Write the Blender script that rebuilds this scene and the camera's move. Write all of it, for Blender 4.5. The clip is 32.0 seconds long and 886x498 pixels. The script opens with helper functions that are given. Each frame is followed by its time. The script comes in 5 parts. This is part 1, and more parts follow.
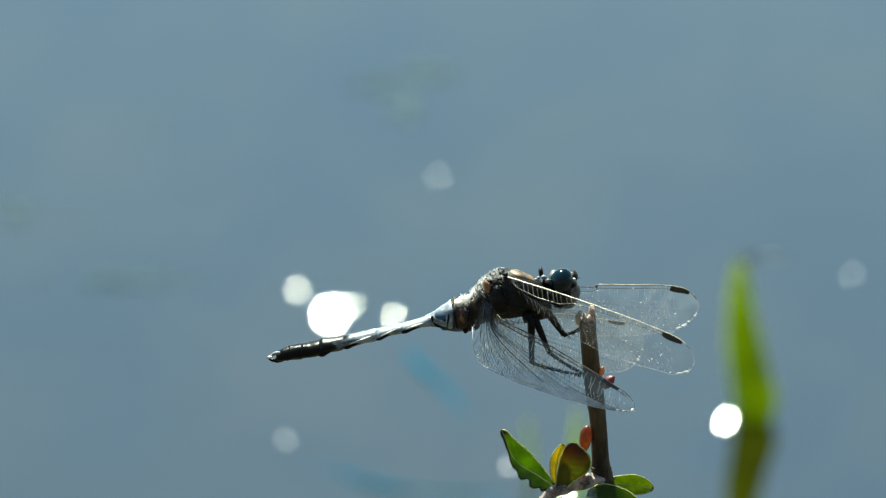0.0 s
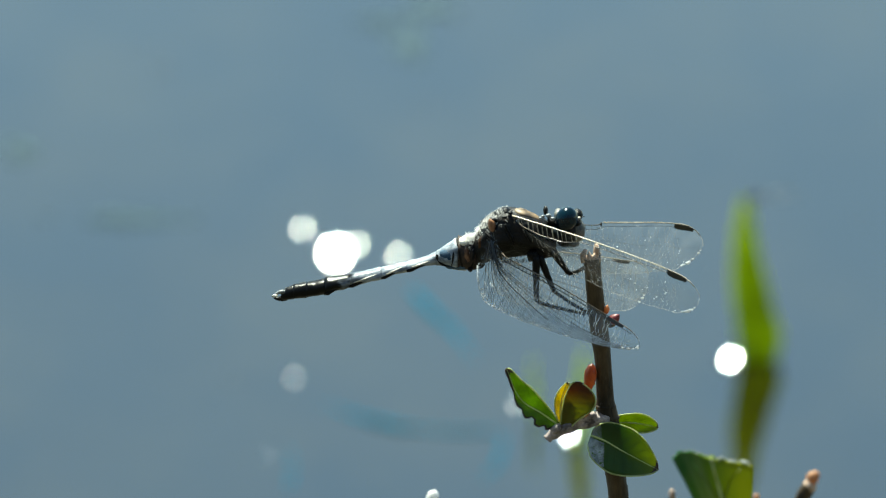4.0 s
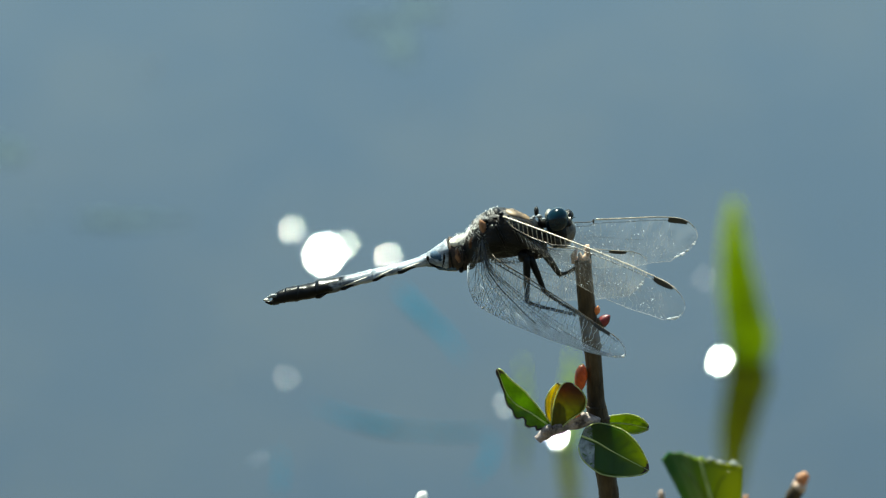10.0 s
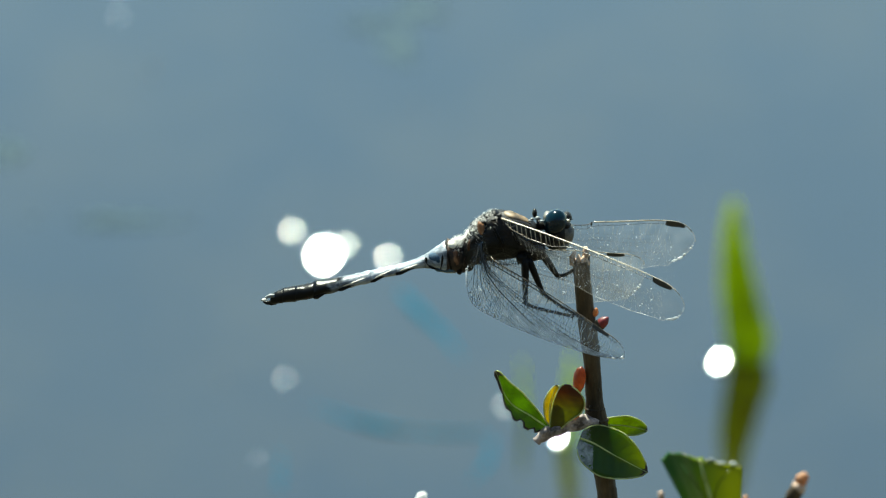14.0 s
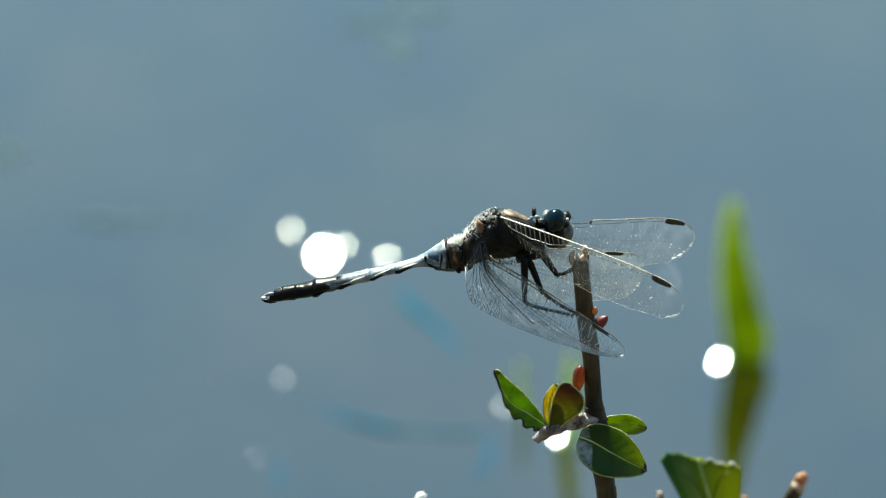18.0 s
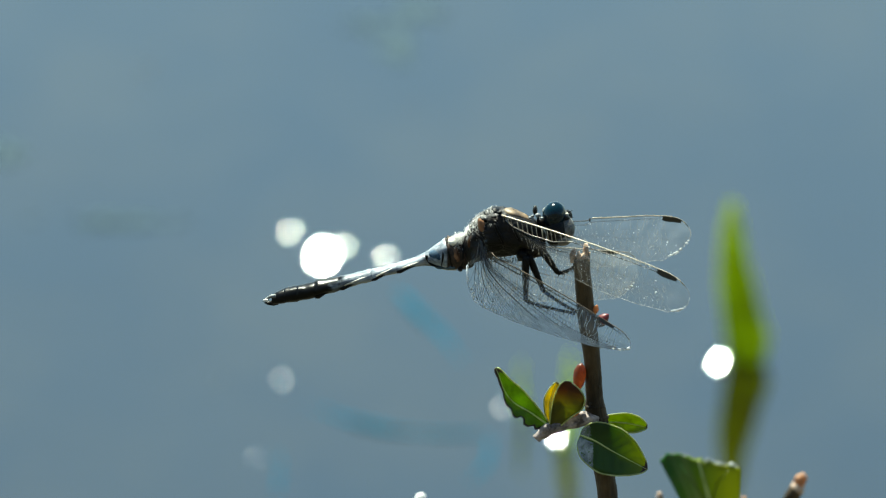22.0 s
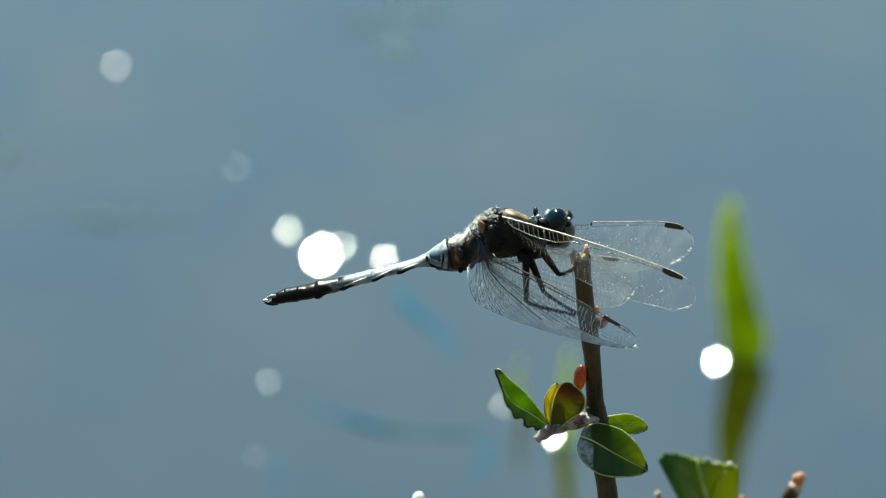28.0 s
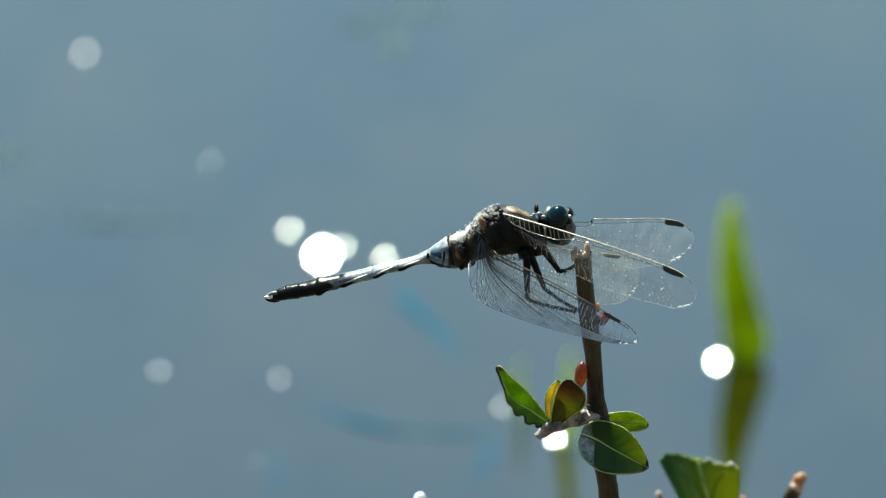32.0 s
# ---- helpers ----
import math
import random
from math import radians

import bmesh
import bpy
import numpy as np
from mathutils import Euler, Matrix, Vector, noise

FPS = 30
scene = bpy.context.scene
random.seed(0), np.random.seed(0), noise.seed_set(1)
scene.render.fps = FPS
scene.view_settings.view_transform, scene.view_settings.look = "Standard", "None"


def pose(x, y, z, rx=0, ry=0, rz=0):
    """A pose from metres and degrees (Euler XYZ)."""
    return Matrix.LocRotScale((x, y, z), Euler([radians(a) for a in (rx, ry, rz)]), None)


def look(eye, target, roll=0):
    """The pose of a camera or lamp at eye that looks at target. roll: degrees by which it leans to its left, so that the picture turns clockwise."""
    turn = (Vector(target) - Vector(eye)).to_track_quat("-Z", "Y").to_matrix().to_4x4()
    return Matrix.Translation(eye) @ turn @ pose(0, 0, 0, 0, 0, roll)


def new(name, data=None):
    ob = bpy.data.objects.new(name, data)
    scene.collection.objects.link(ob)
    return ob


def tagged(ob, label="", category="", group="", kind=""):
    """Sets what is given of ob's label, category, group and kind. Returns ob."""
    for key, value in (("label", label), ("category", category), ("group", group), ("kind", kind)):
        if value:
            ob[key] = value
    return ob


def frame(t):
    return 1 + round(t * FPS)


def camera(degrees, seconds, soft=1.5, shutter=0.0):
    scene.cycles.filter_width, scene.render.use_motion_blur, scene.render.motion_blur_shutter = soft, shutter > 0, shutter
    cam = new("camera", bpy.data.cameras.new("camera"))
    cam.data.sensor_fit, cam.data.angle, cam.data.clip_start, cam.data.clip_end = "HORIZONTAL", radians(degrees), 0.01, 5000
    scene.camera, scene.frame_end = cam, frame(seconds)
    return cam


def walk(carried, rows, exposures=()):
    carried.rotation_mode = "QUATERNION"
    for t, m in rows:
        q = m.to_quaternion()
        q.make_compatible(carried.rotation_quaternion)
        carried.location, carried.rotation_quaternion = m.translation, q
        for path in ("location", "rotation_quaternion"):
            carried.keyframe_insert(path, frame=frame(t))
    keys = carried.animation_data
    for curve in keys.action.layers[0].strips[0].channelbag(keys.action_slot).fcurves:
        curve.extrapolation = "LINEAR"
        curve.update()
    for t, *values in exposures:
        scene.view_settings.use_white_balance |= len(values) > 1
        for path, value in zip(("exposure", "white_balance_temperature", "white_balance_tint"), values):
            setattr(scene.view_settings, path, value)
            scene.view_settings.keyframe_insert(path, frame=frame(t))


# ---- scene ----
# The view sheet: a plane across the line of sight at the dragonfly, tilted with it.
# One grid unit U is 0.0911 mm; u runs right, v up the sheet, d away from the eye.
U = 0.0911e-3
TILT = radians(16.0)
CT, ST = math.cos(TILT), math.sin(TILT)
CENTRE = Vector((0.0, 0.0, 0.33))
REACH = 2.0
EYE = CENTRE + REACH * Vector((0, -CT, ST))


def grid(u, v, d=0.0):
    """An offset in metres from grid units."""
    return Vector((u, d, (v - d * ST) / CT)) * U


def spot(u, v, d=0.0):
    """A place in the world, from grid units round the sheet's centre."""
    return EYE + (CENTRE + grid(u, v) - EYE) * (1 + d * U / REACH)


def on_water(u, v, z=0.0):
    """Where the line of sight through a point of the sheet meets the water."""
    way = spot(u, v) - EYE
    return EYE + way * ((z - EYE.z) / way.z)


def aim(dx, dy):
    """The camera turned on its stand, so that the sheet shifts by dx, dy units."""
    return look(EYE, CENTRE + Vector((-dx, dy * ST, dy * CT)) * U)


# ---- camera ----
cam = camera(4.09, 32.0, soft=1.3)
cam.data.dof.use_dof = True
cam.data.dof.focus_distance = REACH
cam.data.dof.aperture_fstop = 40.0
CAM = [(0, 0.0, 110.2), (0.5, 2.7, 118.3), (1, 10.7, 134.8), (1.5, 12.2, 148.1), (2, 17.2, 134.8), (2.5, 15.3, 103.7),
       (3, 13.8, 58.5), (3.5, 11.1, 14.5), (4.2, 7.5, 1.5), (5.5, 2.2, 0.8), (6, 0, 0), (7.5, -4, 1), (9, -10, 3), (13, -11, 5),
       (19, -13, 5), (23, -14, 6.5), (28, -17, 5), (32, -15, 5.5)]
walk(cam, [(t, aim(dx, dy)) for t, dx, dy in CAM], exposures=[(0, 1.82, 6720, -9.5), (32, 1.82, 6720, -9.5)])

# ---- world, sun, exposure ----
SUN_EL, SUN_AZ = radians(64), radians(-24)
SUN = Vector((math.sin(SUN_AZ) * math.cos(SUN_EL), math.cos(SUN_AZ) * math.cos(SUN_EL), math.sin(SUN_EL)))
world = bpy.data.worlds.new("world")
scene.world = world
world.use_nodes = True
wn = world.node_tree
sky = wn.nodes.new("ShaderNodeTexSky")
sky.sky_type = "NISHITA"
sky.sun_disc = False
sky.sun_elevation, sky.sun_rotation = SUN_EL, SUN_AZ
sky.air_density, sky.dust_density, sky.ozone_density = 1.0, 0.15, 2.3
wn.nodes["Background"].inputs["Strength"].default_value = 0.0622
wn.links.new(sky.outputs["Color"], wn.nodes["Background"].inputs["Color"])
sun = new("sun", bpy.data.lights.new("sun", "SUN"))
sun.data.energy, sun.data.angle, sun.data.color = 5.0, radians(0.53), (1.0, 0.95, 0.88)
sun.matrix_world = look(SUN * 10, (0, 0, 0))


# ---- materials ----
def material(name, low, high, rough=0.5, scale=900.0, fine=5000.0, bump=0.2, depth=0.0001, metal=0.0, spec=0.5, translucent=None, share=0.0, coat=0.0):
    """A mottled surface in two scales with fine relief; translucent: the colour that light takes on its way through, by share."""
    m = bpy.data.materials.new(name)
    m.use_nodes = True
    nt = m.node_tree
    bsdf = nt.nodes["Principled BSDF"]
    place = nt.nodes.new("ShaderNodeTexCoord")
    big, small = nt.nodes.new("ShaderNodeTexNoise"), nt.nodes.new("ShaderNodeTexNoise")
    big.inputs["Scale"].default_value, big.inputs["Detail"].default_value = scale, 4.0
    small.inputs["Scale"].default_value, small.inputs["Detail"].default_value = fine, 3.0
    both = nt.nodes.new("ShaderNodeMath")
    both.operation = "MULTIPLY_ADD"
    both.inputs[1].default_value = 0.4
    ramp = nt.nodes.new("ShaderNodeValToRGB")
    ramp.color_ramp.elements[0].position, ramp.color_ramp.elements[1].position = 0.5, 0.92
    ramp.color_ramp.elements[0].color, ramp.color_ramp.elements[1].color = (*low, 1), (*high, 1)
    relief = nt.nodes.new("ShaderNodeBump")
    relief.inputs["Strength"].default_value, relief.inputs["Distance"].default_value = bump, depth
    for tex in (big, small):
        nt.links.new(place.outputs["Object"], tex.inputs["Vector"])
    nt.links.new(small.outputs["Fac"], both.inputs[0])
    nt.links.new(big.outputs["Fac"], both.inputs[2])
    nt.links.new(both.outputs[0], ramp.inputs["Fac"])
    nt.links.new(both.outputs[0], relief.inputs["Height"])
    nt.links.new(ramp.outputs["Color"], bsdf.inputs["Base Color"])
    nt.links.new(relief.outputs["Normal"], bsdf.inputs["Normal"])
    bsdf.inputs["Roughness"].default_value, bsdf.inputs["Metallic"].default_value = rough, metal
    bsdf.inputs["Specular IOR Level"].default_value = spec
    bsdf.inputs["Coat Weight"].default_value = coat
    if translucent:
        thin, mix = nt.nodes.new("ShaderNodeBsdfTranslucent"), nt.nodes.new("ShaderNodeMixShader")
        tint = nt.nodes.new("ShaderNodeMix")
        tint.data_type, tint.blend_type = "RGBA", "MULTIPLY"
        tint.inputs["Factor"].default_value = 1.0
        lift = nt.nodes.new("ShaderNodeMapRange")
        lift.inputs["From Min"].default_value, lift.inputs["From Max"].default_value = 0.45, 0.95
        lift.inputs["To Min"].default_value = 0.55
        nt.links.new(both.outputs[0], lift.inputs["Value"])
        tint.inputs[6].default_value = (*translucent, 1)
        nt.links.new(lift.outputs["Result"], tint.inputs[7])
        nt.links.new(tint.outputs[2], thin.inputs["Color"])
        mix.inputs["Fac"].default_value = share
        nt.links.new(bsdf.outputs["BSDF"], mix.inputs[1])
        nt.links.new(thin.outputs["BSDF"], mix.inputs[2])
        nt.links.new(mix.outputs["Shader"], nt.nodes["Material Output"].inputs["Surface"])
    return m


def water_material():
    m = bpy.data.materials.new("pond_water")
    m.use_nodes = True
    nt = m.node_tree
    bsdf = nt.nodes["Principled BSDF"]
    place = nt.nodes.new("ShaderNodeTexCoord")
    stretch = nt.nodes.new("ShaderNodeMapping")
    stretch.inputs["Scale"].default_value = (0.6, 0.24, 1.0)
    nt.links.new(place.outputs["Object"], stretch.inputs["Vector"])
    swell, ripple = nt.nodes.new("ShaderNodeTexNoise"), nt.nodes.new("ShaderNodeTexNoise")
    swell.inputs["Scale"].default_value, swell.inputs["Detail"].default_value = 9.0, 2.0
    ripple.inputs["Scale"].default_value, ripple.inputs["Detail"].default_value = 55.0, 2.0
    first, second = nt.nodes.new("ShaderNodeBump"), nt.nodes.new("ShaderNodeBump")
    first.inputs["Strength"].default_value, first.inputs["Distance"].default_value = 1.0, 0.0007
    second.inputs["Strength"].default_value, second.inputs["Distance"].default_value = 1.0, 0.0001
    for tex, b in ((swell, first), (ripple, second)):
        nt.links.new(stretch.outputs["Vector"], tex.inputs["Vector"])
        nt.links.new(tex.outputs["Fac"], b.inputs["Height"])
    nt.links.new(first.outputs["Normal"], second.inputs["Normal"])
    nt.links.new(second.outputs["Normal"], bsdf.inputs["Normal"])
    murk = nt.nodes.new("ShaderNodeValToRGB")
    silt = nt.nodes.new("ShaderNodeTexNoise")
    silt.inputs["Scale"].default_value, silt.inputs["Detail"].default_value, silt.inputs["Roughness"].default_value = 26.0, 3.0, 0.6
    nt.links.new(stretch.outputs["Vector"], silt.inputs["Vector"])
    murk.color_ramp.elements[0].color, murk.color_ramp.elements[1].color = (0.0066, 0.0059, 0.0006, 1), (0.0142, 0.0113, 0.0008, 1)
    murk.color_ramp.elements[0].position, murk.color_ramp.elements[1].position = 0.36, 0.68
    nt.links.new(silt.outputs["Fac"], murk.inputs["Fac"])
    nt.links.new(murk.outputs["Color"], bsdf.inputs["Base Color"])
    bsdf.inputs["Roughness"].default_value, bsdf.inputs["IOR"].default_value = 0.03, 1.5
    return m


def membrane_material(name="wing_membrane", near=0.12, film=1.0, span_of=(0.008, 0.028)):
    """Clear thin wing film: mostly lets light through, some haze and a glossy skin."""
    m = bpy.data.materials.new(name)
    m.use_nodes = True
    nt = m.node_tree
    nt.nodes.remove(nt.nodes["Principled BSDF"])
    clear, haze, gloss = (nt.nodes.new(k) for k in ("ShaderNodeBsdfTransparent", "ShaderNodeBsdfTranslucent", "ShaderNodeBsdfAnisotropic"))
    a, b = nt.nodes.new("ShaderNodeMixShader"), nt.nodes.new("ShaderNodeMixShader")
    place, tex, span = nt.nodes.new("ShaderNodeTexCoord"), nt.nodes.new("ShaderNodeTexNoise"), nt.nodes.new("ShaderNodeMapRange")
    relief, cells = nt.nodes.new("ShaderNodeBump"), nt.nodes.new("ShaderNodeTexVoronoi")
    tex.inputs["Scale"].default_value, tex.inputs["Detail"].default_value = 500.0, 5.0
    cells.inputs["Scale"].default_value = 1300.0
    relief.inputs["Strength"].default_value, relief.inputs["Distance"].default_value = 0.6, 0.00015
    span.inputs["From Min"].default_value, span.inputs["From Max"].default_value = 0.35, 0.75
    span.inputs["To Min"].default_value, span.inputs["To Max"].default_value = 0.004 * film, 0.022 * film
    nt.links.new(place.outputs["Object"], tex.inputs["Vector"])
    nt.links.new(place.outputs["Object"], cells.inputs["Vector"])
    nt.links.new(cells.outputs["Distance"], relief.inputs["Height"])
    nt.links.new(relief.outputs["Normal"], gloss.inputs["Normal"])
    nt.links.new(tex.outputs["Fac"], span.inputs["Value"])
    clear.inputs["Color"].default_value = (0.97, 0.97, 0.96, 1)
    haze.inputs["Color"].default_value = (0.85, 0.88, 0.9, 1)
    gloss.inputs["Color"].default_value, gloss.inputs["Roughness"].default_value = (0.9, 0.92, 0.95, 1), 0.32
    reach, grow, scaled, shine = (nt.nodes.new(k) for k in ("ShaderNodeVectorMath", "ShaderNodeMapRange", "ShaderNodeMath", "ShaderNodeMath"))
    reach.operation, scaled.operation, shine.operation = "LENGTH", "MULTIPLY", "MULTIPLY"
    grow.inputs["From Min"].default_value, grow.inputs["From Max"].default_value = span_of
    grow.inputs["To Min"].default_value, grow.inputs["To Max"].default_value = near, 1.15
    nt.links.new(place.outputs["Object"], reach.inputs[0])
    nt.links.new(reach.outputs["Value"], grow.inputs["Value"])
    nt.links.new(grow.outputs["Result"], scaled.inputs[0])
    nt.links.new(span.outputs["Result"], scaled.inputs[1])
    nt.links.new(grow.outputs["Result"], shine.inputs[0])
    shine.inputs[1].default_value = 0.015 * film
    nt.links.new(shine.outputs[0], b.inputs["Fac"])
    nt.links.new(scaled.outputs[0], a.inputs["Fac"])
    nt.links.new(clear.outputs[0], a.inputs[1])
    nt.links.new(haze.outputs[0], a.inputs[2])
    nt.links.new(a.outputs[0], b.inputs[1])
    nt.links.new(gloss.outputs[0], b.inputs[2])
    nt.links.new(b.outputs[0], nt.nodes["Material Output"].inputs["Surface"])
    return m


WATER = water_material()
WEED = material("drowned_weed", (0.047, 0.069, 0.082), (0.056, 0.082, 0.094), 0.9, 120, 700, 0.3, 0.0003, spec=0.0)
DULL = material("dull_ripple", (0.02, 0.025, 0.02), (0.03, 0.035, 0.03), 0.36, 300, 900, 0.02, 0.00002, spec=0.9)
MIDDLING = material("soft_ripple", (0.02, 0.025, 0.02), (0.03, 0.035, 0.03), 0.265, 300, 900, 0.02, 0.00002, spec=0.9)
RIPPLE = material("ripple_water", (0.02, 0.025, 0.02), (0.03, 0.035, 0.03), 0.2, 300, 900, 0.02, 0.00002, spec=0.9)
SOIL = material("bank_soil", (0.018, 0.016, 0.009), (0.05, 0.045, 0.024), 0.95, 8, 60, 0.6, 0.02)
BARK = material("twig_bark", (0.012, 0.008, 0.003), (0.085, 0.054, 0.024), 0.6, 420, 2600, 0.9, 0.0005, spec=0.25)
bark_grain = BARK.node_tree.nodes.new("ShaderNodeMapping")
bark_grain.inputs["Scale"].default_value = (1.0, 1.0, 0.28)
BARK.node_tree.links.new(BARK.node_tree.nodes["Texture Coordinate"].outputs["Object"], bark_grain.inputs["Vector"])
for tex in ("Noise Texture", "Noise Texture.001"):
    BARK.node_tree.links.new(bark_grain.outputs["Vector"], BARK.node_tree.nodes[tex].inputs["Vector"])
SHOOT = material("scarred_bark", (0.05, 0.037, 0.033), (0.5, 0.41, 0.38), 0.7, 500, 2400, 0.7, 0.0004)
LEAF_LOW = material("shaded_leaf", (0.008, 0.04, 0.018), (0.02, 0.06, 0.02), 0.35, 250, 1800, 0.35, 0.00025, spec=0.4, translucent=(0.42, 0.48, 0.01), share=0.42)
LEAF_DARK = material("dark_leaf", (0.02, 0.046, 0.012), (0.045, 0.08, 0.014), 0.36, 300, 2200, 0.45, 0.0003, spec=0.3, translucent=(0.4, 0.62, 0.012), share=0.42)
# Pale grey for the painted sun glare on a leaf and for frayed edges.
GLARE_AND_FRAY = material("leaf_glare_and_fray", (0.12, 0.14, 0.13), (0.42, 0.45, 0.43), 0.5, 900, 3000, 0.4)
EMBER = material("orange_bud", (0.07, 0.018, 0.008), (0.42, 0.14, 0.045), 0.4, 380, 2200, 0.8, 0.0004, translucent=(0.85, 0.3, 0.06), share=0.42)
WOOD = material("pale_wood", (0.28, 0.17, 0.11), (0.6, 0.44, 0.33), 0.7, 700, 3000, 0.5, 0.0003)
LEAF = material("shrub_leaf", (0.03, 0.06, 0.008), (0.075, 0.115, 0.014), 0.36, 350, 2200, 0.35, 0.00025, spec=0.25, translucent=(0.36, 0.55, 0.01), share=0.46)
# Brighter, yellower copy of LEAF, with a sunlit look put into the colour.
LEAF_PAINTED_SUNLIT = material("painted_sunlit_leaf", (0.06, 0.085, 0.01), (0.11, 0.14, 0.016), 0.36, 350, 2200, 0.35, 0.00025, spec=0.25, translucent=(0.45, 0.58, 0.01), share=0.5)
LEAF_YOUNG = material("young_leaf", (0.10, 0.13, 0.02), (0.22, 0.2, 0.04), 0.4, 350, 2200, 0.3, 0.00025, spec=0.25, translucent=(0.85, 0.68, 0.02), share=0.52)
LEAF_OLIVE = material("olive_leaf", (0.03, 0.042, 0.008), (0.1, 0.06, 0.015), 0.4, 260, 2000, 0.3, 0.00025, spec=0.25, translucent=(0.36, 0.32, 0.012), share=0.4)
LEAF_RIM = material("dry_leaf_edge", (0.02, 0.012, 0.008), (0.06, 0.03, 0.018), 0.8, 900, 4000, 0.4, 0.0002)
RIM_LIGHT_AND_RIB = material("rim_light_and_rib", (0.34, 0.4, 0.14), (0.6, 0.66, 0.32), 0.35, 900, 4000, 0.2, translucent=(0.8, 0.82, 0.2), share=0.4)
RIB = material("leaf_midrib", (0.4, 0.48, 0.15), (0.66, 0.74, 0.28), 0.5, 700, 2500, 0.2, translucent=(0.95, 0.97, 0.35), share=0.3)
BUD = material("red_bud", (0.06, 0.006, 0.009), (0.22, 0.03, 0.035), 0.4, 600, 2600, 0.4, 0.0002, translucent=(0.6, 0.12, 0.07), share=0.2)
BLADE = material("reed_blade", (0.06, 0.13, 0.012), (0.12, 0.2, 0.02), 0.45, 120, 700, 0.3, 0.0003, translucent=(0.53, 0.65, 0.002), share=0.76)
SUNKEN = material("sunken_stem", (0.003, 0.05, 0.087), (0.01, 0.07, 0.115), 0.95, 120, 700, 0.3, 0.0003, spec=0.0)
BLACK = material("black_chitin", (0.0015, 0.0015, 0.002), (0.006, 0.005, 0.0045), 0.4, 900, 3600, 0.8, 0.0002, spec=0.14)
THORAX = material("thorax_skin", (0.002, 0.002, 0.002), (0.022, 0.014, 0.009), 0.45, 420, 2600, 1.0, 0.0004, spec=0.2)
THORAX.node_tree.nodes["Color Ramp"].color_ramp.elements[0].position = 0.7
THORAX.node_tree.nodes["Color Ramp"].color_ramp.elements[1].position = 1.0
TAN = material("tan_chitin", (0.02, 0.013, 0.007), (0.2, 0.13, 0.06), 0.55, 600, 4200, 0.3)
AMBER = material("amber_chitin", (0.005, 0.004, 0.003), (0.1, 0.042, 0.015), 0.4, 330, 2400, 0.4, spec=0.12)
BROWN = material("brown_chitin", (0.006, 0.006, 0.007), (0.07, 0.045, 0.032), 0.45, 500, 2600, 0.5, spec=0.15)
AMBER_PALE = material("pale_amber_chitin", (0.02, 0.01, 0.006), (0.3, 0.15, 0.08), 0.45, 500, 2400, 0.4, spec=0.15)
GREY = material("grey_bloom", (0.05, 0.055, 0.06), (0.25, 0.27, 0.28), 0.5, 900, 4000, 0.35)
SLATE = material("slate_blue_bloom", (0.012, 0.028, 0.05), (0.08, 0.125, 0.18), 0.7, 500, 3000, 0.5, spec=0.05)
PALE = material("pale_chitin", (0.45, 0.42, 0.35), (0.75, 0.72, 0.64), 0.45, 900, 4000, 0.2)
EYE_BLUE = material("eye_facets", (0.0004, 0.004, 0.0065), (0.0012, 0.013, 0.021), 0.13, 500, 9000, 0.15, 0.00003, spec=0.3)
FACE = material("face_chitin", (0.012, 0.011, 0.01), (0.2, 0.19, 0.17), 0.5, 900, 4000, 0.3)


def abdomen_material():
    """Pale bloom that wears thin towards the black tail, along the body's own length."""
    m = material("abdomen_skin", (0.035, 0.045, 0.06), (0.36, 0.4, 0.45), 0.3, 900, 5000, 0.5, 0.00012, spec=0.14)
    nt = m.node_tree
    bsdf = nt.nodes["Principled BSDF"]
    ramp = nt.nodes["Color Ramp"]
    ramp.color_ramp.elements[0].position, ramp.color_ramp.elements[1].position = 0.42, 0.9
    split, wear, edge, fade = (nt.nodes.new(k) for k in ("ShaderNodeSeparateXYZ", "ShaderNodeTexNoise", "ShaderNodeMath", "ShaderNodeMapRange"))
    mix = nt.nodes.new("ShaderNodeMix")
    mix.data_type = "RGBA"
    wear.inputs["Scale"].default_value, wear.inputs["Detail"].default_value = 700.0, 4.0
    place = nt.nodes["Texture Coordinate"]
    grain = nt.nodes.new("ShaderNodeMapping")
    grain.inputs["Scale"].default_value = (0.3, 1.0, 1.0)
    nt.links.new(place.outputs["Object"], grain.inputs["Vector"])
    for tex in ("Noise Texture", "Noise Texture.001"):
        nt.links.new(grain.outputs["Vector"], nt.nodes[tex].inputs["Vector"])
    nt.links.new(place.outputs["Object"], split.inputs["Vector"])
    nt.links.new(place.outputs["Object"], wear.inputs["Vector"])
    edge.operation = "MULTIPLY_ADD"
    edge.inputs[1].default_value = 0.012
    nt.links.new(wear.outputs["Fac"], edge.inputs[0])
    nt.links.new(split.outputs["X"], edge.inputs[2])
    fade.inputs["From Min"].default_value, fade.inputs["From Max"].default_value = -0.0152, -0.0115
    nt.links.new(edge.outputs[0], fade.inputs["Value"])
    nt.links.new(fade.outputs["Result"], mix.inputs["Factor"])
    mix.inputs[6].default_value = (0.003, 0.003, 0.003, 1)
    nt.links.new(ramp.outputs["Color"], mix.inputs[7])
    nt.links.new(mix.outputs[2], bsdf.inputs["Base Color"])
    return m


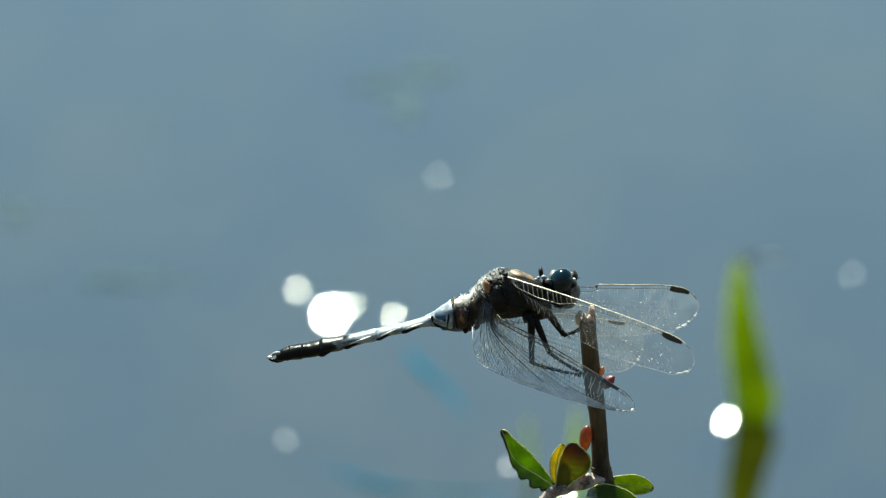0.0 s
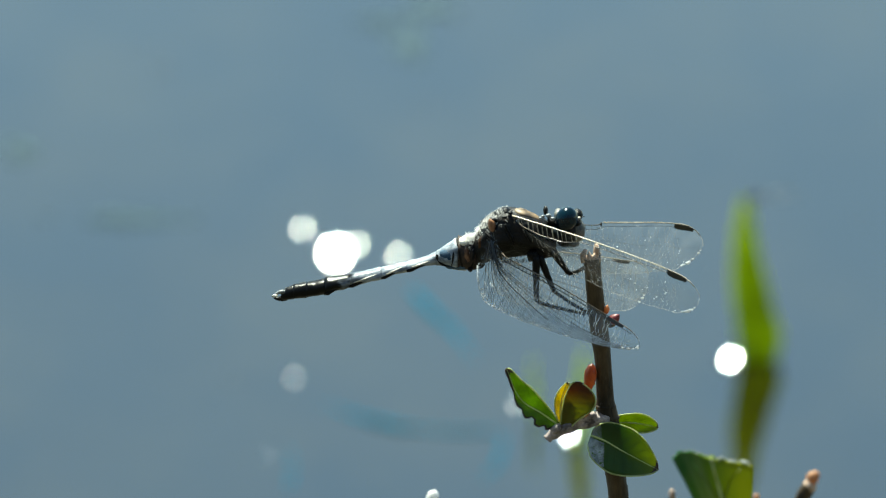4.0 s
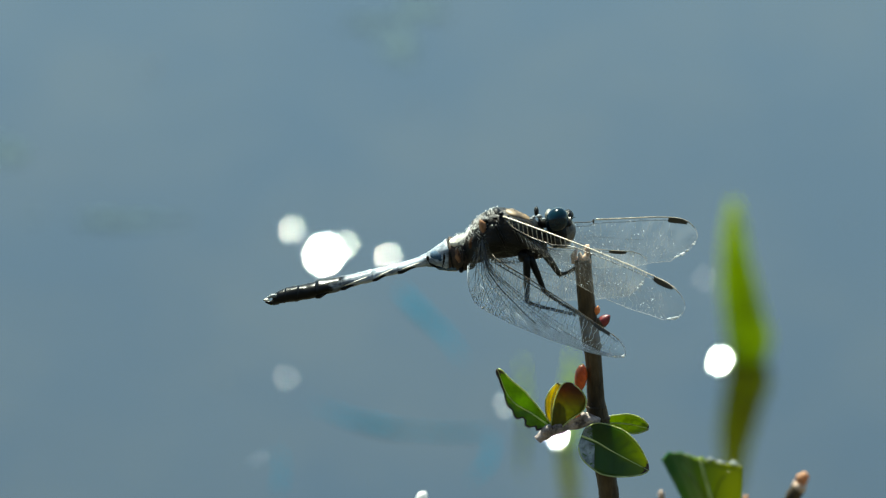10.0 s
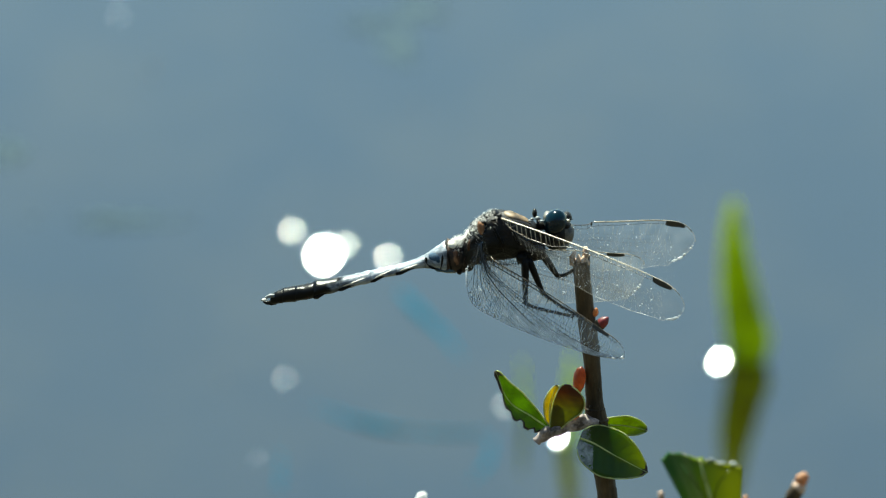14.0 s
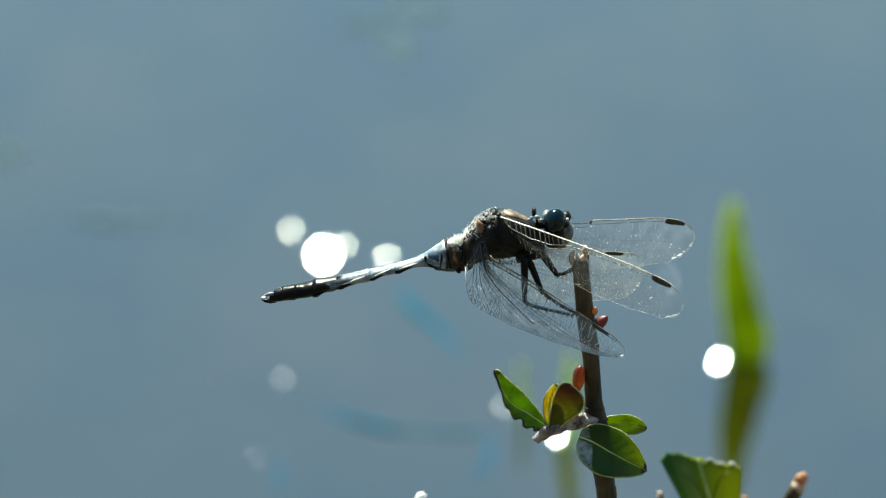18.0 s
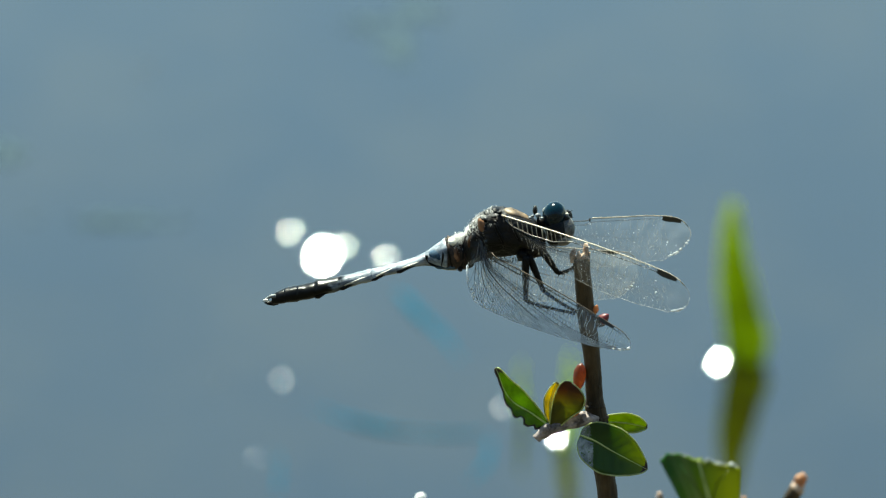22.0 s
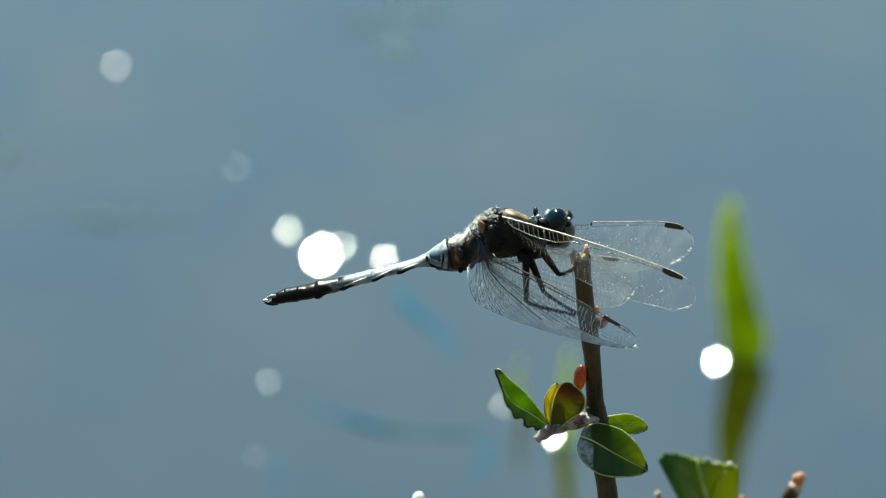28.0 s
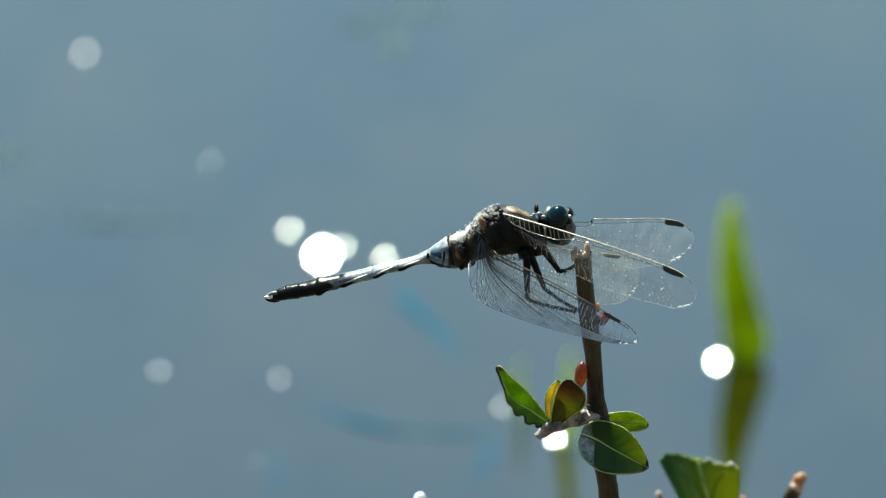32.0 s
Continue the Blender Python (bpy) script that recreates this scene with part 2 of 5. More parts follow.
def sheer(mat, share):
    """Lets part of the light straight through a hair-thin piece."""
    nt = mat.node_tree
    out = nt.nodes["Material Output"]
    before = out.inputs["Surface"].links[0].from_socket
    clear, mix = nt.nodes.new("ShaderNodeBsdfTransparent"), nt.nodes.new("ShaderNodeMixShader")
    mix.inputs["Fac"].default_value = share
    nt.links.new(before, mix.inputs[1])
    nt.links.new(clear.outputs["BSDF"], mix.inputs[2])
    nt.links.new(mix.outputs["Shader"], out.inputs["Surface"])
    return mat


ABDOMEN = abdomen_material()
MEMBRANE = membrane_material(film=1.2)
MEMBRANE_HIND = membrane_material("hindwing_membrane", 0.5, 3.2, (0.004, 0.0075))
VEIN = material("dark_vein", (0.012, 0.01, 0.009), (0.035, 0.03, 0.025), 0.3, 900, 4000, 0.1)
THIN_VEIN = material("clear_vein", (0.25, 0.23, 0.2), (0.55, 0.52, 0.48), 0.22, 900, 4000, 0.1, spec=0.9, translucent=(0.5, 0.48, 0.45), share=0.4)
FINE_VEIN = sheer(material("fine_vein", (0.03, 0.03, 0.03), (0.06, 0.055, 0.05), 0.3, 900, 4000, 0.1, translucent=(0.2, 0.2, 0.2), share=0.2), 0.45)
sheer(THIN_VEIN, 0.45)
# Pale copy of the vein: its sunlit look is put into the colour.
PAINTED_LIT_VEIN = material("painted_lit_vein", (0.5, 0.52, 0.54), (0.75, 0.77, 0.8), 0.3, 900, 4000, 0.1, translucent=(0.88, 0.92, 0.97), share=0.68)
BROWN_VEIN = material("brown_vein", (0.015, 0.012, 0.009), (0.1, 0.075, 0.05), 0.3, 300, 4000, 0.1)
PINK = material("pink_bud", (0.34, 0.11, 0.04), (0.62, 0.3, 0.12), 0.5, 600, 2600, 0.3, 0.0002, translucent=(0.9, 0.45, 0.2), share=0.35)
TAN_BUD = material("tan_bud", (0.2, 0.085, 0.035), (0.56, 0.31, 0.16), 0.7, 300, 2000, 0.8, 0.0006, translucent=(0.8, 0.42, 0.18), share=0.28)
# Tan vein made paler: the light on it is put into the colour.
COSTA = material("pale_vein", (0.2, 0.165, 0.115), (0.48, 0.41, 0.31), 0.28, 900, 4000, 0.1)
STIGMA = material("wing_spot", (0.006, 0.006, 0.006), (0.02, 0.018, 0.015), 0.4, 900, 4000, 0.1)
HAIR = material("pale_hair", (0.55, 0.55, 0.55), (0.85, 0.84, 0.82), 0.4, 900, 4000, 0.05, translucent=(0.85, 0.85, 0.84), share=0.62)
DROP = material("wing_edge_film", (0.7, 0.72, 0.74), (0.85, 0.86, 0.88), 0.15, 900, 4000, 0.05, translucent=(0.9, 0.9, 0.9), share=0.5)
SHELL = material("white_shell", (0.6, 0.6, 0.6), (0.85, 0.85, 0.84), 0.3, 900, 4000, 0.05, translucent=(0.9, 0.9, 0.9), share=0.4)

# ---- mesh helpers ----
JOINT = {}


def thing(name, place, label, category, group="", kind=""):
    ob = new(name)
    ob.empty_display_size = 0.005
    ob.location = place
    JOINT[ob] = Vector()
    return tagged(ob, label, category, group, kind)


def part(name, bm, mat, parent, label="", joint=None, smooth=True):
    """Links a bmesh, given in the thing's space, as one mesh under a thing or part; joint: the place it turns about."""
    o = Vector(joint) if joint is not None else JOINT[parent]
    bmesh.ops.translate(bm, verts=bm.verts, vec=-o)
    bmesh.ops.recalc_face_normals(bm, faces=bm.faces)
    me = bpy.data.meshes.new(name)
    bm.to_mesh(me)
    bm.free()
    for f in me.polygons:
        f.use_smooth = smooth
    me.materials.append(mat)
    ob = new(name, me)
    ob.parent = parent
    ob.location = o - JOINT[parent]
    JOINT[ob] = o
    return tagged(ob, label)


def loft(rings, bm=None, n=18, rough=0.0, seed=0.0, power=2.0):
    """Rings of (centre, half side vector, half up vector) joined into a closed skin."""
    bm = bm or bmesh.new()
    made = []
    for c, side, up in rings:
        row = []
        for i in range(n):
            a = 2 * math.pi * i / n
            ca, sa = math.cos(a), math.sin(a)
            ca = math.copysign(abs(ca) ** (2 / power), ca)
            sa = math.copysign(abs(sa) ** (2 / power), sa)
            p = c + side * ca + up * sa
            if rough:
                k = 1 + rough * noise.noise(p * 900 + Vector((seed, 0, 0)))
                p = c + (p - c) * k
            row.append(bm.verts.new(p))
        made.append(row)
    for a, b in zip(made, made[1:]):
        for i in range(n):
            bm.faces.new((a[i], a[(i + 1) % n], b[(i + 1) % n], b[i]))
    bm.faces.new(made[0])
    bm.faces.new(made[-1])
    return bm


def tube(points, radii, n=8, bm=None, rough=0.0, seed=0.0):
    """A skin round a line of points."""
    rings, last = [], Vector((0, 1, 0))
    for i, p in enumerate(points):
        a, b = points[max(i - 1, 0)], points[min(i + 1, len(points) - 1)]
        way = (b - a).normalized()
        side = way.cross(last)
        if side.length < 1e-6:
            side = way.cross(Vector((1, 0, 0)))
        side.normalize()
        r = radii[i] if isinstance(radii, (list, tuple)) else radii
        rings.append((p, side * r, side.cross(way).normalized() * r))
    return loft(rings, bm, n, rough, seed)


def curve(points, steps=6):
    """A smooth line (Catmull-Rom) through points."""
    out = []
    for i in range(len(points) - 1):
        p0, p1, p2, p3 = points[max(i - 1, 0)], points[i], points[i + 1], points[min(i + 2, len(points) - 1)]
        for k in range(steps):
            t = k / steps
            out.append(0.5 * ((2 * p1) + (p2 - p0) * t + (2 * p0 - 5 * p1 + 4 * p2 - p3) * t * t + (3 * p1 - p0 - 3 * p2 + p3) * t ** 3))
    return out + [points[-1]]


def ball(c, a, b, d, bm=None, n=20, m=12, rough=0.0):
    """An ellipsoid round c with half axes given as vectors."""
    rings = []
    for j in range(m + 1):
        q = math.pi * (0.02 + 0.96 * j / m)
        rings.append((c - a * math.cos(q), b * math.sin(q), d * math.sin(q)))
    return loft(rings, bm, n, rough)


X, Y, Z = Vector((U, 0, 0)), Vector((0, U, 0)), Vector((0, 0, U))

# ---- ground and water ----
def sheet(name, heights, mat, label, category):
    bm = bmesh.new()
    rows = []
    for y, z in heights:
        rows.append([bm.verts.new((x, y, z)) for x in (-2000, -20, -2, -0.5, 0.5, 2, 20, 2000)])
    for a, b in zip(rows, rows[1:]):
        for i in range(len(a) - 1):
            bm.faces.new((a[i], a[i + 1], b[i + 1], b[i]))
    me = bpy.data.meshes.new(name)
    bmesh.ops.recalc_face_normals(bm, faces=bm.faces)
    bm.to_mesh(me)
    bm.free()
    me.materials.append(mat)
    return tagged(new(name, me), label, category, kind="structure")


# The rise behind the camera is unseen, added to block sky light from there.
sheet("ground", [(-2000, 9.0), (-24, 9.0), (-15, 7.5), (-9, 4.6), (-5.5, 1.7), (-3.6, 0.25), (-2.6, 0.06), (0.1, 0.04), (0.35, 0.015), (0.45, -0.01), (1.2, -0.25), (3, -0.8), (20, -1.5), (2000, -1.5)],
      SOIL, "dark muddy bank sloping down under the pond, with an unseen rise added behind the shore to block sky light", "ground")
sheet("water", [(0.2, 0), (2, 0), (20, 0), (2000, 0)], WATER, "calm blue-grey pond water with faint ripples mirroring the sky", "water")

# ---- dragonfly ----
HOME = spot(116, 16)
fly = thing("dragonfly", HOME, "pale blue dragonfly with black tail tip on a broken twig", "dragonfly")


def rings_of(rows):
    """Body rings from (u, v, half height, half depth)."""
    return [(grid(u, v), Y * hd, Z * hv) for u, v, hv, hd in rows]


thorax = part("thorax", loft(rings_of([(-74, -15, 14, 12), (-68, -14, 24, 22), (-56, -6, 34, 34), (-40, 8, 38, 40), (-20, 15.5, 42.5, 44), (0, 17, 43, 45), (20, 14.5, 40.5, 43), (40, 11.5, 36.5, 39),
                                      (56, 3, 35, 34), (68, 0, 26, 26), (76, 0, 14, 16)]), None, 40, 0.22), THORAX, fly, "black thorax with amber patches")
part("dorsal_plate", loft([(grid(u, v), Y * hd, Z * hv) for u, v, hv, hd in [(-2, 50, 4, 8), (4, 51, 6.5, 14), (14, 50, 7.5, 18), (28, 46, 7.5, 18), (40, 41, 6, 15), (50, 37, 3, 8)]], None, 30, 0.4), TAN, thorax, "tan dorsal plate")
part("wing_hinge", ball(grid(-14, 53), X * 9, Y * 16, Z * 8), BLACK, thorax)
part("wing_hinge", ball(grid(-26, 48), X * 8, Y * 16, Z * 8), BLACK, thorax)
part("side_patch", ball(grid(-54, -6, -25), X * 9, Y * 6, Z * 13, rough=0.6), AMBER, thorax, "amber side patch")
for d in (-1, 1):
    part("side_patch", ball(grid(-38, 28, 32 * d), X * 6 + Z * 4, Y * 6, Z * 11 - X * 3, rough=0.9), AMBER_PALE, thorax, "amber side patch")
    for u, v, q in ((-6, 50, 26), (-16, 42, 36), (4, 44, 34), (-34, 38, 28)):
        part("wing_joint", ball(grid(u, v, q * d), X * 5, Y * 5, Z * 4, None, 12, 8, 0.6), BLACK, thorax, "small black wing joint")
for d in (-1, 1):
    for pts in ([(-50, 16), (-36, 2), (-26, -16), (-20, -32)], [(-16, 30), (-6, 10), (2, -8), (6, -24)], [(16, 30), (24, 12), (32, -4), (36, -18)], [(44, 30), (48, 16), (52, 2), (54, -10)]):
        line = []
        for u, v in pts:
            mid, hv, hd = (float(np.interp(u, (-68, -56, -40, -20, 0, 20, 40, 56, 68), k)) for k in ((-14, -6, 8, 15.5, 17, 14.5, 11.5, 3, 0), (24, 34, 38, 42.5, 43, 40.5, 36.5, 35, 26), (22, 34, 42, 46, 46, 44, 40, 34, 26)))
            line.append(grid(u, v, d * hd * math.sqrt(max(0.05, 1 - ((v - mid) / hv) ** 2))))
        part("suture", tube(curve(line, 5), 2.4 * U, 8, None, 0.5, pts[0][0]), BLACK, thorax, "raised black suture")
part("belly_plate", ball(grid(-64, -40, -2), X * 14, Y * 14, Z * 9, rough=0.4), BLACK, thorax)
for u, v, d in ((60, -8, -16), (46, -20, -22), (34, -24, -28), (60, -8, 16), (46, -20, 22), (34, -24, 28)):
    part("coxa", ball(grid(u, v, d), X * 10, Y * 10, Z * 12, None, 14, 8, 0.3), BLACK, thorax)
part("neck_lobe", ball(grid(57, 54.5), X * 4.4, Y * 9, Z * 8.5), BLACK, thorax, "black upright neck lobe")
for u, v, d, r in ((62, 45, -16, 4), (69, 40, -18, 3.4), (76, 37, -16, 3), (52, 44, -14, 3), (48, 41, -20, 2.6)):
    part("neck_scale", ball(grid(u, v, d), X * r * 1.3, Y * r, Z * r * 0.8, None, 12, 8, 0.4), GREY, thorax, "pale grey neck scale")
part("neck", loft(rings_of([(60, 36, 8, 10), (70, 34, 9, 12), (80, 32, 8, 12)]), None, 14), BLACK, thorax)


def hairs(count):
    """Pale hair over the back of the thorax, from the waist to the wing hinges."""
    bm = bmesh.new()
    rng = random.Random(4)
    where = (-90, -74, -68, -56, -40, -20, 0)
    for _ in range(count):
        s = rng.random() ** 1.15
        u = -84 + 74 * s
        a = rng.gauss(-0.1, 0.42)
        mid, hv, hd = (float(np.interp(u, where, k)) for k in ((-21, -18, -14, -6, 8, 15.5, 17), (27, 27, 26, 34, 38, 42.5, 43), (22, 22, 22, 34, 40, 44, 45)))
        base = grid(u, mid) + Y * math.sin(a) * hd * 0.96 + Z * math.cos(a) * hv * 0.96
        tuft = noise.noise(base * 2600)
        if tuft < -0.05 and s > 0.2:
            continue
        out = (Vector((-0.5 + 0.5 * rng.random(), math.sin(a), math.cos(a))) + Vector([rng.uniform(-0.6, 0.6) for _ in range(3)])).normalized()
        tip = base + out * U * (rng.uniform(2, 9) * rng.random() + 3 + 7 * max(0, tuft)) * (1.1 - 0.4 * s)
        side = out.orthogonal().normalized() * U * rng.uniform(0.4, 0.7)
        vs = [bm.verts.new(base + Matrix.Rotation(k * 2.094, 3, out) @ side) for k in range(3)] + [bm.verts.new(tip)]
        for k in range(3):
            bm.faces.new((vs[k], vs[(k + 1) % 3], vs[3]))
    return bm


tagged(part("hair", hairs(1900), HAIR, thorax, "fine white hair"), kind="stuff")


def fuzz(count):
    """Dark down all over the thorax."""
    bm, rng = bmesh.new(), random.Random(11)
    for _ in range(count):
        a, u = rng.uniform(0, 2 * math.pi), rng.uniform(-60, 60)
        half = 46 * math.sqrt(max(0.1, 1 - (u / 82) ** 2))
        out = Vector((rng.uniform(-0.4, 0.4), math.sin(a), math.cos(a)))
        base = grid(u, 8 - 0.06 * abs(u)) + Vector((0, math.sin(a), math.cos(a))) * U * half * 0.95
        side = out.orthogonal().normalized() * U * 0.6
        vs = [bm.verts.new(base + Matrix.Rotation(k * 2.094, 3, out) @ side) for k in range(3)] + [bm.verts.new(base + out * U * rng.uniform(2, 5))]
        for k in range(3):
            bm.faces.new((vs[k], vs[(k + 1) % 3], vs[3]))
    return bm


tagged(part("down", fuzz(1200), BLACK, thorax, "fine dark down"), kind="stuff")

# abdomen: a chain of segments from the waist to the tail
TAIL_JOINT = grid(-72, -18)
SEGMENTS = [
    (BROWN, "dark brown segment with an amber patch", [(-64, -26, 24, 20), (-74, -22, 28, 23), (-86, -22, 29.5, 24), (-98, -22, 29.5, 24)]),
    (ABDOMEN, "blue-grey banded segment", [(-97, -22, 29, 24), (-105, -22.5, 27, 23), (-120, -26, 19, 19), (-136, -30.5, 11.5, 15)]),
    (ABDOMEN, "pale silvery segment", [(-135, -30, 11.5, 15), (-150, -34, 9, 14), (-170, -40, 8, 14), (-187, -45, 8.5, 14)]),
    (ABDOMEN, "pale silvery segment", [(-186, -45.5, 9.5, 15), (-208, -50.5, 8.5, 15), (-232, -56.5, 10, 15)]),
    (ABDOMEN, "pale silvery segment", [(-231, -57, 11, 15.5), (-258, -63, 10.5, 15), (-289, -70, 12, 16)]),
    (ABDOMEN, "grey segment", [(-288, -70.5, 12.8, 17), (-310, -74.5, 13, 18), (-333, -80, 14, 18)]),
    (ABDOMEN, "black segment", [(-332, -80.5, 14.5, 19), (-350, -85, 13.8, 18), (-366, -87.5, 14, 17)]),
    (ABDOMEN, "black segment", [(-365, -88, 14.5, 17), (-377, -89, 14, 16), (-389, -91, 13, 14)]),
    (ABDOMEN, "black segment", [(-388, -91.5, 13.2, 14), (-400, -94.5, 11.5, 12), (-411, -97.5, 8, 9)]),
]
abdomen = None
for mat, label, rows in SEGMENTS:
    fine = []
    for i in range(9):
        s = i / 8 * (len(rows) - 1)
        k = min(int(s), len(rows) - 2)
        f = s - k
        u, v, hv, hd = (rows[k][j] * (1 - f) + rows[k + 1][j] * f for j in range(4))
        swell = 1.0 + (0.05 * (i == 8) - 0.04 * (i == 0)) * (rows[0][0] > -300)
        fine.append((u, v, hv * swell, hd * swell))
    bm = loft(rings_of(fine), None, 26, 0.16 if rows[0][0] > -300 else 0.09, 5.0)
    if abdomen is None:
        abdomen = part("abdomen", bm, mat, fly, label, joint=TAIL_JOINT)
    else:
        seg = part("segment", bm, mat, abdomen, label)
for (u0, v0), (u1, v1) in [((-140, -41), (-188, -55)), ((-191, -53), (-233, -68)), ((-236, -66), (-290, -83)), ((-293, -82), (-334, -97))]:
    mid = (0.45 * u0 + 0.55 * u1, 0.45 * v0 + 0.55 * v1)
    part("underside_plate", tube([grid(u0, v0 + 4, -10), grid(mid[0], mid[1] + 3, -12), grid(u1 + 6, v1 + 3.5, -12), grid(u1, v1 + 2.5, -11)], [1.0 * U, 2.6 * U, 4.2 * U, 3.4 * U], 8, None, 0.2, u0), BLACK, abdomen, "dark underside plate")
    part("pale_keel", tube([grid(u0 - 6, v0 + 6, -13), grid(mid[0], mid[1] + 6.5, -15.5), grid(u1 + 8, v1 + 8, -15.5)], [0.8 * U, 1.5 * U, 1.0 * U], 6, None, 0.3, u1), PALE, abdomen, "pale side keel")


def ring(u, v, h, hd, tilt, thick, label):
    """A dark hoop round the waist, leaning back at the top by tilt."""
    lean = Z * h + X * tilt
    part("band", loft([(grid(u + thick * k, v), Y * (hd + q), lean * (1 + q / h)) for k, q in ((0.5, -1), (0.3, 0.7), (-0.3, 0.9), (-0.5, -1))], None, 26), BLACK, abdomen, label)


ring(-71, -23, 25.5, 22, 2, 6, "black ring")
ring(-94, -22, 29.2, 24, -6, 5, "black ring")
ring(-106, -23, 25.5, 22.5, 3, 5, "black ring")
part("belly_lobe", ball(grid(-98, -41, -4), X * 25, Y * 15, Z * 9.5, None, 22, 12, 0.2), SLATE, abdomen, "slate blue belly lobe")
part("amber_patch", ball(grid(-82, -25, -15), X * 8.5 + Z * 2, Y * 9.5, Z * 15 - X * 3, None, 20, 12, 0.3), AMBER_PALE, abdomen, "pale amber side patch")
part("belly_hook", ball(grid(-76, -47, -10), X * 6, Y * 8, Z * 7, None, 14, 8, 0.4), BLACK, abdomen, "small black belly hook")
part("pale_seam", tube(curve([grid(-121, -42, -12), grid(-110, -48, -13), grid(-96, -50.5, -13), grid(-82, -51, -12)], 4), 1.1 * U, 6), PALE, abdomen, "pale seam")
part("side_patch", ball(grid(-110, -27, -8), X * 22 - Z * 4, Y * 13, Z * 15 + X * 3, None, 20, 12, 0.1), SLATE, abdomen, "slate blue side patch")
part("dorsal_patch", ball(grid(-88, 0, -4), X * 9.5, Y * 15, Z * 8, None, 16, 10, 0.3), PALE, abdomen, "cream dorsal patch")
part("side_streak", tube(curve([grid(-135, -24, -14.5), grid(-134, -34, -15.5), grid(-126, -41, -15), grid(-112, -46, -15)], 5), [U * (1.6 + 0.8 * math.sin(i * 0.8)) for i in range(16)], 8, None, 0.3, 3), BLACK, abdomen, "dark side streak")
for d in (-6, 6):
    part("tail_clasper", tube(curve([grid(-404, -92, d), grid(-412, -92, d * 1.2), grid(-420, -96, d * 1.1), grid(-427, -100.5, d)], 4), [U * (4.2 - 0.24 * i) for i in range(13)], 10), GREY, abdomen, "grey pointed tail clasper")
    part("clasper_tip", ball(grid(-421, -98.5, d * 1.05 - 3), X * 5, Y * 2.4, Z * 2.2, None, 10, 6), PALE, abdomen, "pale clasper tip")
part("tail_plate", tube([grid(-402, -101), grid(-410, -104), grid(-418, -104), grid(-424, -102)], [7 * U, 5 * U, 3.4 * U, 1.5 * U], 10, None, 0.3, 7), BLACK, abdomen, "black tail plate")

# head
NECK = grid(80, 32)
head = part("head", ball(grid(95, 19), X * 21, Y * 28, Z * 28), BLACK, fly, "dark head", joint=NECK)
part("eye", ball(grid(93, 38, -16), X * 21 + Z * 3, Y * 20, Z * 23, None, 32, 20), EYE_BLUE, head, "glossy dark blue compound eye")
part("eye", ball(grid(113, 47, 12), X * 10, Y * 15, Z * 10.5, None, 28, 18), BLACK, head, "glossy black far side of the eyes")
part("brow", ball(grid(112, 34, -4), X * 9, Y * 15, Z * 8), BLACK, head)
part("crown", ball(grid(80, 46, -6), X * 8, Y * 14, Z * 12, None, 18, 10, 0.2), FACE, head, "grey-brown back of the head")
part("face", ball(grid(112, 20), X * 15, Y * 19, Z * 22), FACE, head, "pale grey face")
part("lip", ball(grid(104, -2), X * 14, Y * 17, Z * 8), FACE, head, "grey lip")
part("jaw", ball(grid(92, 1), X * 16, Y * 18, Z * 10, None, 20, 12, 0.15), BLACK, head)
for d in (-7, 7):
    part("antenna", tube([grid(118, 40, d), grid(122, 43, d * 1.6), grid(126, 44, d * 2)], [1.2 * U, 0.7 * U, 0.4 * U], 5), BLACK, head)
    part("ocellus", ball(grid(116, 41, d), X * 3, Y * 3, Z * 3, None, 10, 6), PALE, head)

# legs: near ones, and their twins on the far side
def leg(points, thick, d0, d1, spines, seed):
    n = len(points)
    line = [grid(u, v, d0 + (d1 - d0) * i / (n - 1)) for i, (u, v) in enumerate(points)]
    femur = part("femur", tube(curve(line[:2], 5), [thick * U * k for k in (1.0, 1.1, 1.05, 0.9, 0.75, 0.7)], 10), BLACK, fly, joint=line[0])
    tibia = part("tibia", tube(curve(line[1:], 5), [thick * U * 0.62] * 3 + [thick * U * 0.5] * (5 * (n - 2) - 2), 8), BLACK, femur)
    bm, rng = bmesh.new(), random.Random(seed)
    for i in range(spines):
        s = (i + 0.5) / spines
        a = line[1].lerp(line[-1], s)
        way = Vector((rng.uniform(-0.3, 0.6), rng.uniform(-0.6, 0.6), -1)).normalized()
        tube([a, a + way * U * 7, a + way * U * 11], [0.7 * U, 0.5 * U, 0.1 * U], 4, bm)
    tagged(part("bristle", bm, BLACK, femur), kind="stuff")


for side in (-1, 1):
    leg([(66, -12), (98, -57), (112, -54), (126, -46)], 6.4, 22 * side, 8 * side, 7, 1)
    leg([(46, -26), (72, -88), (100, -108), (132, -126)], 5.8, 28 * side, 10 * side, 9, 2)
    leg([(40, -26), (41, -104), (60, -113), (128, -129)], 6.0, 34 * side, 13 * side, 10, 3)


